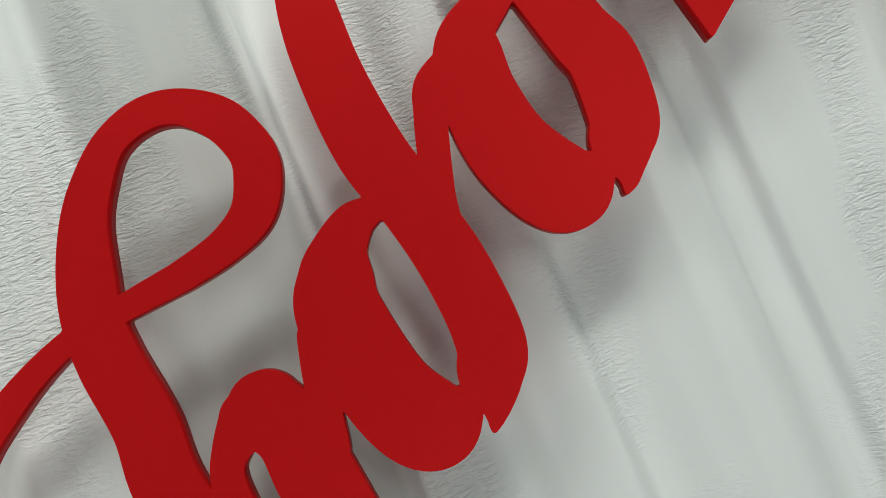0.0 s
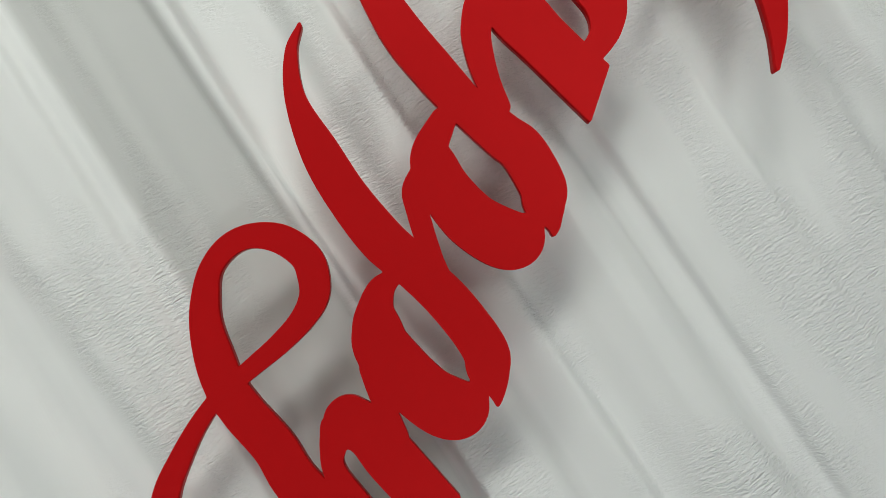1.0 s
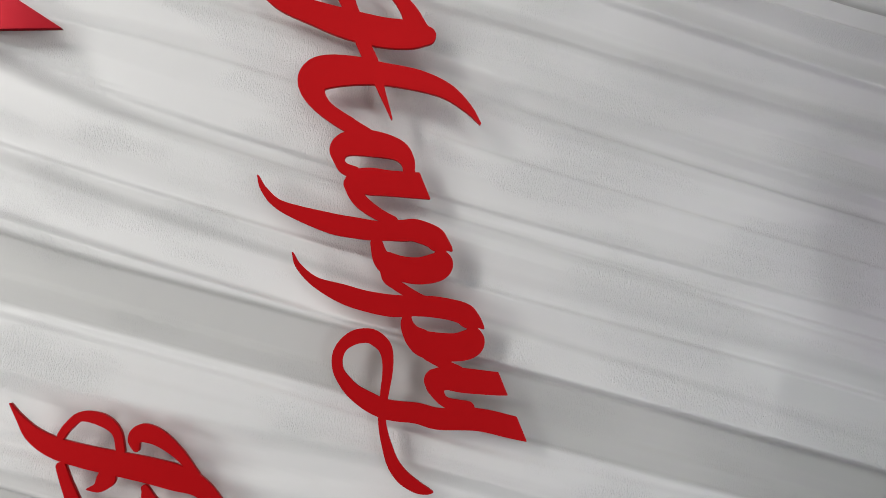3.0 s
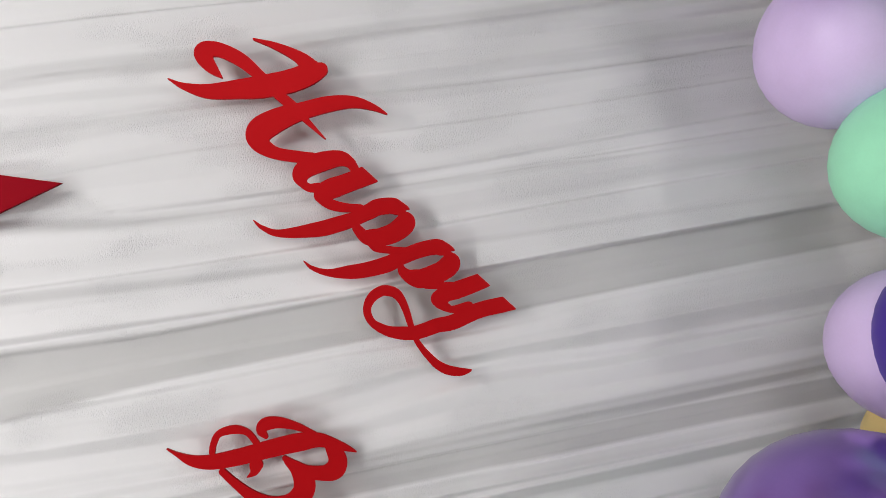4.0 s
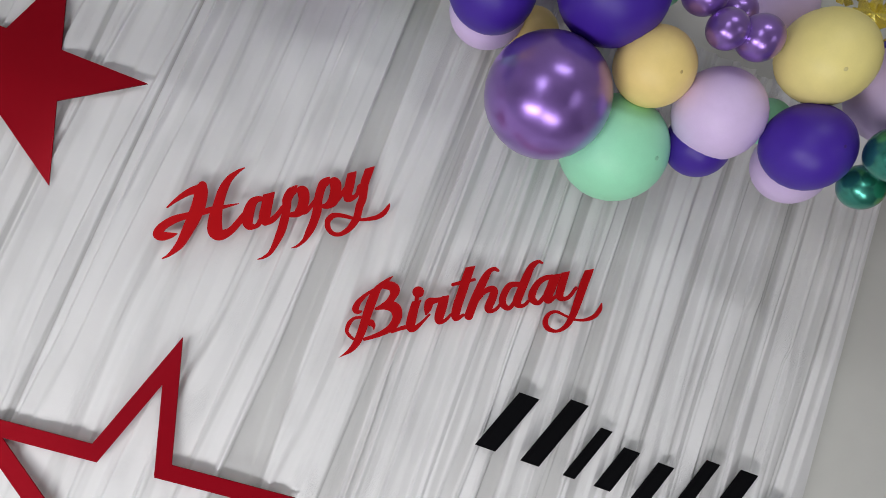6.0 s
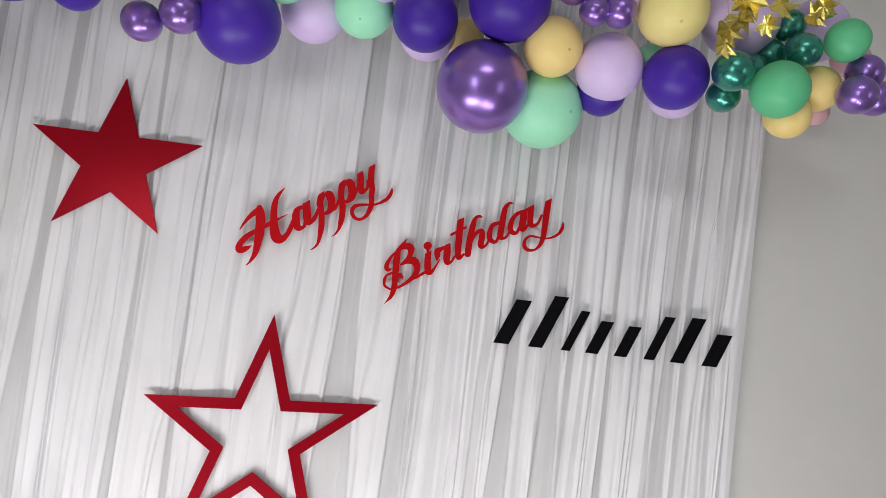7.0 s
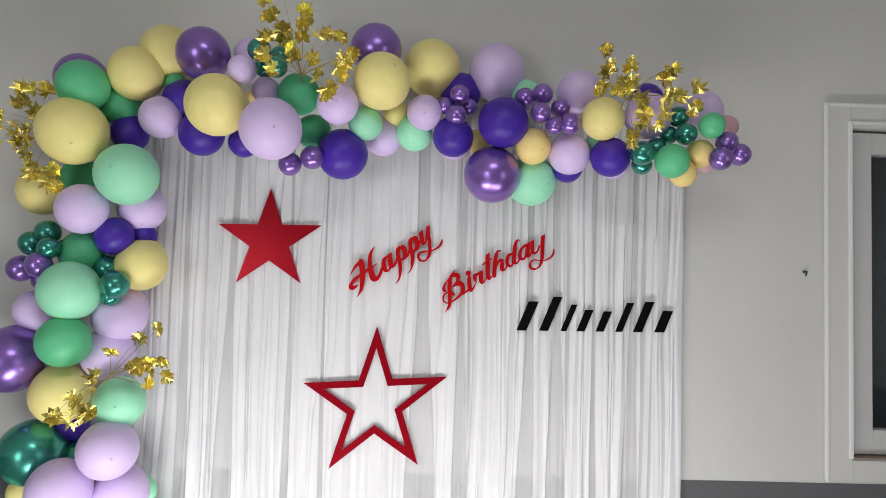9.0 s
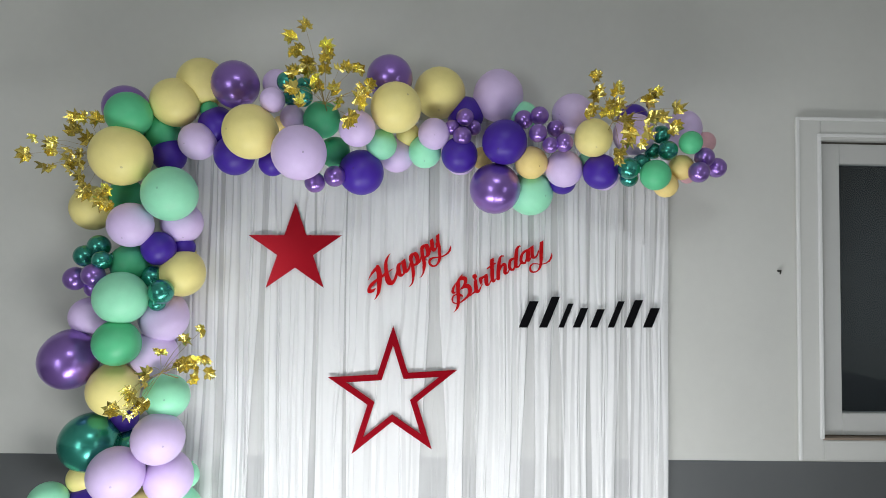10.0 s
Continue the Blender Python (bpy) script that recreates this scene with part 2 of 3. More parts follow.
# a small iron hook in the wall
bm = bmesh.new()
bmesh.ops.create_cone(bm, cap_ends=True, segments=10, radius1=0.006, radius2=0.004, depth=0.022, matrix=pose(1.716, WALL_Y - 0.010, 1.896, 90))
bmesh.ops.create_cone(bm, cap_ends=True, segments=10, radius1=0.004, radius2=0.003, depth=0.022, matrix=pose(1.718, WALL_Y - 0.018, 1.889, 0, 10))
tagged(part("wall_hook", bm, IRON), "small dark iron hook stuck in the plaster wall", "hook")


# ---- the pleated curtain ----
def curtain(name, x0, x1, z0, z1, y_back, seed):
    rng = np.random.default_rng(seed)
    xs, zs = np.linspace(x0, x1, 2300), np.linspace(z0, z1, 72)
    X, Z = np.meshgrid(xs, zs)
    drop = z1 - zs
    # the folds sway, and close up where the cut-outs are pinned through the cloth
    bent = X + 0.005 * np.sin(2.3 * Z + 4.0 * X) + 0.003 * np.sin(6.1 * Z + 9.0 * X + 1.0)
    for px, pz, pull in ((-0.71, 2.10, 0.5), (-0.22, 1.50, 0.8), (-0.46, 1.36, 0.9), (0.02, 1.38, 0.9), (-0.30, 1.78, 0.5), (0.03, 2.00, 0.6), (0.12, 1.72, 0.5),
                         (0.50, 1.98, 0.5), (0.42, 1.63, 0.5), (1.04, 1.62, 0.4)):
        bent += pull * (X - px) * np.exp(-((X - px) / 0.045) ** 2 - ((Z - pz) / 0.11) ** 2)

    def pleats(low, high, tall, lean):
        """Overlapping knife pleats: broad gentle faces and narrow returns, wandering and merging on their way down."""
        edges, depths, x = [], [], x0 - 0.05
        while x < x1 + 0.05:
            wide, back = rng.uniform(low, high), rng.uniform(0.10, 0.35)
            tilt, sway, phase, rate = rng.normal(0, lean), rng.normal(0, 0.005), rng.uniform(0, 6.28), rng.uniform(0.9, 2.2)
            rise = tall * rng.uniform(0.3, 1.0) * (0.7 + 0.3 * np.sin(phase + rate * zs))
            spot = x + tilt * drop + sway * np.sin(phase + rate * zs)
            if rng.random() < 0.5:
                edges += [spot, spot + wide * (1 - back)]
                depths += [0.1 * rise, rise]
            else:
                edges += [spot, spot + wide * back]
                depths += [0.1 * rise, rise]
            x += wide
        edges, depths = np.array(edges), np.array(depths)
        rows = []
        for k in range(len(zs)):
            order = np.argsort(edges[:, k])
            rows.append(np.interp(bent[k], edges[order, k], depths[order, k]))
        return np.array(rows)

    # where the cloth hangs in a single flat layer between its gathers
    flat = np.zeros_like(X)
    for middle, wide in ((-1.061, 0.055), (-0.878, 0.082), (-0.607, 0.033), (-0.450, 0.02), (-0.017, 0.135), (0.161, 0.066), (0.447, 0.072),
                         (0.584, 0.086), (0.75, 0.03), (0.909, 0.067)):
        wander = middle + 0.010 * np.sin(Z * 1.7 + 11 * middle) - 0.010 * np.sin(0.85 * 1.7 + 11 * middle)
        half = wide / 2 * (1 - 0.62 * np.clip((Z - 0.95) / 0.7, 0, 1))
        flat = np.maximum(flat, np.clip((half + 0.002 - np.abs(X - wander)) / 0.004, 0, 1))
    # narrow strips of single cloth between the overlaps of the pleats
    strips, x = np.zeros_like(X), x0
    while x < x1:
        wide, thin, tilt, sway, phase = 0.008 + 0.040 * rng.random() ** 1.8, rng.uniform(0.08, 0.60), rng.normal(0, 0.012), rng.normal(0, 0.004), rng.uniform(0, 6.28)
        line = x + tilt * drop[:, None] + sway * np.sin(phase + 1.6 * Z)
        thin = thin * np.clip(0.75 + 0.6 * np.sin(2 * phase + rng.uniform(0.8, 2.6) * Z), 0.1, 1)
        strips = np.maximum(strips, thin * np.clip((wide * (0.7 + 0.3 * np.sin(phase + 2.3 * Z)) / 2 + 0.0025 - np.abs(bent - line)) / 0.005, 0, 1))
        x += wide + rng.uniform(0.012, 0.055)
    strips *= np.interp(X, [-0.55, -0.1, 0.1], [0.5, 0.8, 1.0])
    depth = pleats(0.030, 0.080, 0.019, 0.013) + pleats(0.014, 0.040, 0.0115, 0.012)
    depth = 0.015 + depth * (1 - 0.62 * flat) * (1 - 0.25 * strips)
    flat = np.maximum(flat, strips)
    bell = np.exp(-np.linspace(-2, 2, 7) ** 2)
    depth = np.apply_along_axis(lambda row: np.convolve(np.pad(row, 3, mode="edge"), bell / bell.sum(), "valid"), 1, depth)
    depth += 0.003 * np.sin(X * 9 + 1.3) + 0.0012 * np.sin(X * 70 + 5 * np.sin(Z * 2.1))
    Y = y_back - np.clip(depth, -0.003, 0.039)
    n, m = X.shape[1], X.shape[0]
    verts = np.stack([X, Y, Z], -1).reshape(-1, 3)
    a = (np.arange(m - 1)[:, None] * n + np.arange(n - 1)).ravel()
    faces = np.stack([a, a + 1, a + n + 1, a + n], -1)
    me = bpy.data.meshes.new(name)
    me.from_pydata(verts.tolist(), [], faces.tolist())
    me.polygons.foreach_set("use_smooth", [True] * len(me.polygons))
    me.materials.append(CLOTH)
    me.attributes.new("single_layer", "FLOAT", "POINT").data.foreach_set("value", flat.astype(np.float32).ravel())
    return new(name, me)


tagged(curtain("curtain", -1.36, 1.142, 0.02, 2.62, 0.046, 4), "sheer white satin backdrop curtain in narrow gathered pleats", "curtain")


# ---- cut-out words: pen strokes of changing width, run together and cut from sheet ----
def pen(cut, *nodes):
    """A stroke: millimetres along the line, above it, and its width; cut: the height at which its end is cut level."""
    return cut, nodes


def spline(nodes, step=0.6):
    pts = np.array(nodes, float)
    ext = np.vstack([2 * pts[0] - pts[1], pts, 2 * pts[-1] - pts[-2]])
    out = []
    for p0, p1, p2, p3 in zip(ext, ext[1:], ext[2:], ext[3:]):
        count = max(2, int(np.hypot(*(p2 - p1)[:2]) / step))
        for t in np.arange(count) / count:
            out.append(0.5 * (2 * p1 + (p2 - p0) * t + (2 * p0 - 5 * p1 + 4 * p2 - p3) * t * t + (3 * p1 - p0 - 3 * p2 + p3) * t ** 3))
    return np.array(out + [pts[-1]])


def outline_loops(strokes, h=0.5):
    """The closed outlines of all strokes together, in millimetres."""
    lines = [(cut, spline(nodes)) for cut, nodes in strokes]
    every = np.vstack([p for _, p in lines])
    lo = every[:, :2].min(0) - 24
    size = ((every[:, :2].max(0) + 24 - lo) / h).astype(int) + 2
    gx, gy = lo[0] + h * np.arange(size[0]), lo[1] + h * np.arange(size[1])
    field = np.full((size[0], size[1]), 9.0)
    for cut, pts in lines:
        own = np.full_like(field, 9.0)
        for u, v, w in pts:
            r = max(w / 2, 0.3)
            i0, i1 = int((u - r - 3 - lo[0]) / h), int((u + r + 3 - lo[0]) / h) + 2
            j0, j1 = int((v - r - 3 - lo[1]) / h), int((v + r + 3 - lo[1]) / h) + 2
            d = np.hypot(gx[i0:i1, None] - u, gy[None, j0:j1] - v) - r
            np.minimum(own[i0:i1, j0:j1], d, out=own[i0:i1, j0:j1])
        if cut is not None:
            own = np.maximum(own, gy[None, :] - cut)
        field = np.minimum(field, own)
    field = np.where(np.abs(field) < 1e-6, 1e-6, field)
    inside = field < 0
    code = inside[:-1, :-1] * 1 + inside[1:, :-1] * 2 + inside[1:, 1:] * 4 + inside[:-1, 1:] * 8
    links = {1: ((3, 0),), 2: ((0, 1),), 3: ((3, 1),), 4: ((1, 2),), 5: ((3, 0), (1, 2)), 6: ((0, 2),), 7: ((3, 2),), 8: ((2, 3),), 9: ((2, 0),),
             10: ((0, 1), (2, 3)), 11: ((2, 1),), 12: ((1, 3),), 13: ((1, 0),), 14: ((0, 3),)}

    def edge(i, j, side):
        return ((i, j, 0), (i + 1, j, 1), (i, j + 1, 0), (i, j, 1))[side]

    after = {}
    for i, j in zip(*np.nonzero((code > 0) & (code < 15))):
        for a, b in links[int(code[i, j])]:
            after[edge(i, j, a)] = edge(i, j, b)
    loops = []
    while after:
        key, b = after.popitem()
        chain = [key, b]
        while b in after:
            b = after.pop(b)
            chain.append(b)
        pts = []
        for i, j, up in chain[:-1]:
            f0, f1 = field[i, j], field[i, j + 1] if up else field[i + 1, j]
            t = f0 / (f0 - f1)
            pts.append((gx[i] + (0 if up else t * h), gy[j] + (t * h if up else 0)))
        pts = np.array(pts)
        if len(pts) > 12:
            smooth = (np.roll(pts, 1, 0) + 2 * pts + np.roll(pts, -1, 0)) / 4
            loops.append(smooth)
    return loops


def cut_sheet(name, loops, mat, edge=None, thick=0.0045):
    """A sheet cut along closed outlines (metres), its front at local z = 0."""
    data = bpy.data.curves.new(name, "CURVE")
    data.dimensions, data.fill_mode, data.extrude = "2D", "BOTH", thick / 2
    for pts in loops:
        sp = data.splines.new("POLY")
        sp.points.add(len(pts) - 1)
        sp.points.foreach_set("co", [c for u, v in pts for c in (u, v, 0, 1)])
        sp.use_cyclic_u = True
    tmp = new(name, data)
    bpy.context.view_layer.update()
    me = bpy.data.meshes.new_from_object(tmp.evaluated_get(bpy.context.evaluated_depsgraph_get()))
    bpy.data.objects.remove(tmp)
    bpy.data.curves.remove(data)
    bm = bmesh.new()
    bm.from_mesh(me)
    bmesh.ops.remove_doubles(bm, verts=bm.verts, dist=1e-5)
    bm.normal_update()
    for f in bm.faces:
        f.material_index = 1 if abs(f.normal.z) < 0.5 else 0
    bm.to_mesh(me)
    bm.free()
    me.transform(Matrix.Translation((0, 0, -thick / 2)))
    me.materials.clear()
    me.materials.append(mat)
    me.materials.append(edge or mat)
    return me


def on_curtain(x, z, turn, y=0.0):
    return pose(x, y, z, 90) @ pose(0, 0, 0, 0, 0, turn)


BIG_H = (
    pen(None, (33.9, 95.1, 1.9), (56.6, 105.9, 7.5), (83.7, 114.3, 13.2), (103.8, 113.9, 20.7)),
    pen(None, (110.6, 120.3, 16.0), (104.5, 106.6, 24.4), (93.7, 85.0, 26.1), (76.6, 60.9, 25.0), (61.3, 42.9, 21.3), (39.3, 18.8, 15.6),
        (16.3, 5.1, 6.9), (-0.6, -0.0, 1.4)),
    pen(None, (71.1, 69.8, 11.2), (39.9, 68.4, 14.9), (15.5, 60.5, 15.8), (5.1, 49.2, 19.5), (11.2, 42.9, 17.6), (25.6, 40.4, 11.1),
        (39.1, 40.1, 1.8)),
    pen(None, (96.2, 68.1, 11.1), (119.7, 68.8, 11.1), (141.7, 67.6, 6.0), (167.8, 66.6, 1.4)),
    pen(None, (198.6, 133.7, 1.4), (182.1, 128.9, 7.1), (161.9, 117.9, 13.1), (144.3, 98.5, 17.7), (128.2, 72.3, 19.5), (116.2, 48.6, 25.4),
        (110.1, 25.8, 28.5), (118.2, 15.4, 21.1), (137.9, 17.8, 13.7), (160.6, 32.3, 12.9), (173.0, 42.4, 11.0)),
)
SMALL_A = (
    pen(None, (199.4, 21.6, 10.4), (192.7, 15.2, 9.1), (184.8, 13.9, 9.2), (176.5, 17.8, 16.5), (175.0, 27.4, 20.8), (181.9, 44.1, 21.8),
        (193.8, 60.6, 17.4), (204.9, 65.4, 12.1), (213.6, 64.0, 9.8), (217.7, 62.5, 8.5)),
    pen(71.2, (235.3, 79.9, 22.0), (218.8, 45.9, 21.4), (211.5, 31.9, 22.7), (207.0, 22.5, 19.5), (207.9, 17.4, 15.6)),
    pen(None, (209.3, 16.2, 13.0), (215.9, 16.2, 12.3), (224.0, 18.1, 11.6), (233.3, 23.2, 10.6), (241.8, 29.5, 9.3), (248.9, 36.1, 8.3)),
)
SMALL_P = (
    pen(None, (173.4, -51.2, 1.3), (186.1, -50.6, 5.0), (204.0, -42.4, 8.5), (230.3, -12.9, 16.2), (243.3, 6.9, 17.1), (251.7, 21.4, 16.0)),
    pen(None, (250.9, 19.7, 15.4), (259.0, 40.6, 17.7), (262.4, 49.8, 18.4), (272.6, 61.2, 18.0), (278.8, 64.0, 15.9), (282.9, 67.7, 9.4),
        (286.5, 70.4, 4.7), (289.3, 71.3, 1.7), (290.1, 71.6, 0.6)),
    pen(None, (286.6, 62.5, 6.0), (291.7, 60.9, 13.9), (297.1, 56.3, 22.9), (294.9, 41.2, 22.1), (287.4, 27.8, 20.2), (279.9, 20.0, 18.3),
        (272.9, 16.2, 13.5), (261.0, 17.1, 9.9)),
    pen(None, (282.9, 17.3, 11.2), (290.6, 16.1, 10.6), (297.3, 18.9, 8.8), (304.4, 23.7, 8.5), (310.1, 28.0, 8.2), (314.6, 31.6, 7.9),
        (318.7, 35.6, 7.6), (320.1, 37.1, 6.7)),
)
NEXT_P = (
    pen(None, (243.3, -47.6, 1.3), (255.1, -47.0, 4.6), (271.7, -39.3, 8.0), (288.7, -23.0, 15.1), (301.5, -7.7, 16.7), (313.1, 10.5, 18.0),
        (318.7, 24.6, 16.8)),
    pen(None, (317.2, 18.8, 15.2), (324.6, 37.2, 17.0), (333.3, 52.0, 17.2), (340.7, 61.1, 17.4), (346.6, 64.0, 15.9), (351.2, 68.1, 9.0),
        (355.0, 70.3, 4.6), (357.6, 71.3, 1.9), (358.4, 71.8, 0.7)),
    pen(None, (354.6, 62.3, 6.6), (359.8, 61.5, 13.6), (364.8, 56.8, 22.6), (362.9, 44.0, 22.6), (353.1, 25.3, 21.7), (346.0, 19.6, 18.8),
        (339.4, 16.6, 13.9), (331.4, 15.9, 10.3), (326.2, 18.0, 7.0)),
    pen(None, (360.0, 22.9, 10.4), (365.9, 26.5, 8.7), (371.3, 30.7, 7.9), (375.9, 34.8, 7.9), (379.8, 38.7, 7.6), (381.6, 40.8, 6.8)),
)
SMALL_Y = (
    pen(69.3, (408.2, 76.1, 17.3), (402.4, 63.8, 18.5), (390.3, 41.3, 19.6), (383.5, 30.1, 18.9), (381.6, 20.7, 18.7)),
    pen(None, (385.6, 18.3, 14.1), (393.9, 18.7, 9.4), (401.2, 22.2, 8.3), (411.9, 35.5, 11.8)),
    pen(69.5, (459.5, 92.2, 16.9), (440.7, 64.9, 17.6), (423.4, 40.4, 17.6), (410.6, 11.9, 16.8), (400.0, -2.2, 16.0), (391.6, -17.4, 15.7),
        (384.7, -27.0, 15.0), (376.2, -34.4, 14.3), (365.8, -41.5, 11.9), (356.3, -45.3, 10.3), (345.0, -47.3, 8.4), (334.6, -44.2, 8.7),
        (327.8, -37.1, 9.4), (325.3, -26.1, 11.5), (328.3, -15.5, 11.8), (334.3, -10.0, 11.9), (342.3, -7.0, 10.9), (352.0, -8.5, 9.1),
        (363.1, -13.3, 8.0), (373.9, -19.5, 7.1), (383.4, -24.8, 6.3), (391.5, -28.9, 6.0), (402.1, -31.8, 6.6), (414.0, -33.4, 7.8),
        (428.0, -34.0, 9.4), (441.0, -30.8, 10.4), (452.0, -24.0, 9.0), (458.0, -18.0, 5.5), (461.0, -13.5, 1.2)),
)
BIG_B = (
    pen(None, (-3.6, 1.0, 0.7), (7.9, 5.2, 4.1), (23.1, 12.2, 10.6), (36.8, 24.8, 14.8), (50.2, 45.6, 16.7), (62.3, 68.4, 17.7),
        (73.3, 89.1, 18.7), (83.8, 106.6, 18.8), (95.7, 122.4, 14.2), (114.0, 133.7, 9.5), (123.4, 139.1, 5.2), (131.1, 142.8, 0.9)),
    pen(None, (86.7, 122.5, 4.7), (67.1, 113.0, 8.0), (51.9, 101.6, 11.8), (44.8, 90.7, 13.6), (47.5, 84.0, 9.8), (55.4, 83.4, 4.2)),
    pen(None, (109.2, 126.2, 11.8), (123.2, 123.4, 18.8), (129.4, 114.9, 21.1), (125.4, 104.4, 15.9), (112.4, 92.2, 12.6), (96.1, 86.3, 7.9),
        (85.1, 83.3, 5.1)),
    pen(None, (89.4, 83.5, 7.0), (104.1, 85.5, 14.5), (118.7, 81.7, 21.9), (125.6, 72.5, 22.3), (123.9, 57.2, 18.5), (111.7, 42.2, 16.2),
        (91.8, 33.6, 11.5), (68.7, 29.2, 8.3), (52.4, 27.5, 6.9)),
    pen(None, (70.7, 57.4, 13.9), (74.8, 51.3, 7.9), (74.0, 42.3, 0.9)),
    pen(None, (53.6, 72.1, 6.1), (38.8, 72.1, 6.5), (27.3, 63.9, 8.9), (20.4, 49.8, 7.4), (24.8, 38.8, 6.5), (30.1, 32.7, 6.0)),
    pen(None, (108.5, 31.0, 4.6), (125.9, 35.0, 7.8), (139.6, 36.3, 9.2)),
)
SMALL_I = (
    pen(85.1, (175.6, 92.6, 16.1), (165.8, 77.3, 16.9), (156.4, 57.8, 18.6), (148.3, 37.2, 18.5), (150.5, 29.0, 11.8), (160.1, 31.6, 9.3),
        (178.5, 43.2, 5.1), (190.8, 52.3, 4.2)),
    pen(None, (175.6, 101.9, 22.9), (176.5, 101.9, 22.9)),
    pen(None, (172.8, 93.4, 9.3), (168.3, 82.3, 7.0)),
)
SMALL_R = (
    pen(None, (184.3, 54.4, 4.7), (190.0, 66.1, 15.6), (195.8, 77.0, 17.2), (206.4, 78.5, 11.7), (221.5, 78.6, 9.4), (235.4, 83.7, 2.0)),
    pen(84.4, (232.0, 83.5, 11.8), (225.2, 73.8, 18.0), (216.2, 57.2, 20.3), (208.6, 40.8, 17.9), (209.9, 33.3, 10.1), (221.8, 35.3, 7.0),
        (236.3, 44.9, 5.5)),
)
SMALL_T = (
    pen(135.1, (298.3, 143.2, 18.3), (292.3, 132.1, 18.3), (278.3, 107.7, 19.0), (266.4, 85.7, 18.9), (252.6, 61.5, 18.8), (243.8, 41.2, 17.2),
        (245.9, 33.7, 9.4), (260.3, 38.8, 6.3)),
    pen(None, (250.3, 104.2, 7.1), (274.1, 106.1, 7.9), (296.7, 106.7, 6.3)),
)
SMALL_H = (
    pen(None, (350.5, 116.6, 5.6), (344.1, 121.3, 8.0), (332.4, 118.9, 10.4), (319.0, 105.2, 15.9), (301.4, 81.5, 18.2), (285.2, 58.0, 18.1),
        (271.3, 35.2, 18.0)),
    pen(None, (287.5, 56.4, 7.1), (310.4, 76.5, 9.5), (327.6, 81.8, 12.7), (334.4, 76.3, 15.1), (326.5, 60.5, 17.4), (315.5, 44.1, 16.6),
        (318.9, 36.3, 9.5), (331.9, 38.8, 7.1), (344.5, 48.8, 5.5)),
)
SMALL_D = (
    pen(None, (448.9, 116.5, 4.0), (439.8, 120.6, 8.1), (423.3, 111.8, 13.7), (406.5, 89.3, 17.6), (389.9, 64.3, 17.5), (378.4, 45.7, 17.5),
        (381.4, 36.6, 10.3), (393.3, 36.0, 7.2), (410.4, 47.6, 5.6)),
    pen(None, (391.4, 80.6, 10.4), (369.3, 81.4, 12.7), (351.3, 62.0, 14.3), (347.7, 45.6, 14.2), (358.2, 35.2, 9.5), (372.2, 45.4, 7.9),
        (383.4, 62.2, 8.0)),
)
THIN_A = (
    pen(None, (464.5, 84.3, 9.7), (446.7, 83.2, 11.3), (429.3, 74.4, 12.8), (414.5, 56.4, 15.2), (412.8, 43.5, 14.3), (424.2, 34.8, 9.6),
        (441.4, 47.3, 8.0)),
    pen(87.8, (479.6, 96.8, 19.4), (473.3, 86.5, 19.4), (458.6, 62.4, 20.1), (445.2, 42.0, 18.4), (449.5, 34.5, 9.6), (466.0, 43.2, 6.4),
        (474.6, 51.4, 6.4)),
)
THIN_Y = (
    pen(89.0, (502.0, 98.2, 16.2), (495.7, 87.0, 16.2), (482.2, 62.6, 16.9), (472.8, 41.9, 16.0), (478.9, 33.7, 10.4), (493.1, 35.4, 8.0),
        (512.6, 51.5, 6.5)),
    pen(84.9, (556.2, 95.1, 17.1), (549.8, 83.9, 17.1), (530.5, 54.7, 17.8), (511.4, 23.6, 16.9), (494.4, -3.0, 14.4), (475.2, -23.1, 10.4),
        (453.4, -30.6, 6.3), (435.4, -23.1, 10.3), (430.4, -8.6, 11.1), (440.8, 6.8, 8.0), (458.4, 9.9, 6.4), (476.6, -1.8, 4.8),
        (494.8, -13.6, 4.8), (517.3, -18.7, 6.4), (539.5, -15.4, 8.8), (554.8, -3.9, 8.9), (562.1, 8.4, 2.4)),
)


def word(name, letters, mat, x, z, turn, label, size=(1, 1)):
    """A cut-out word; each letter is a sheet of its own that runs a hair behind the one before it."""
    sign = tagged(new(name), label, "sign")
    sign.matrix_world = on_curtain(x, z, turn)
    for k, strokes in enumerate(letters):
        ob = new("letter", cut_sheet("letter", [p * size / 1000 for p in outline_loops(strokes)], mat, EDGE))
        ob.parent = sign
        ob.location.z = -0.0001 * k
    return sign


word("happy_sign", (BIG_H, SMALL_A, SMALL_P, NEXT_P, SMALL_Y), RED, -0.3162, 1.7223, 37.94,
     "red acrylic cut-out script word Happy on the curtain", (0.9893, 1.003))
word("birthday_sign", (BIG_B, SMALL_I, SMALL_R, SMALL_T, SMALL_H, SMALL_D, THIN_A, THIN_Y), RED, 0.0755, 1.6646, 31.17,
     "red acrylic cut-out script word Birthday on the curtain")

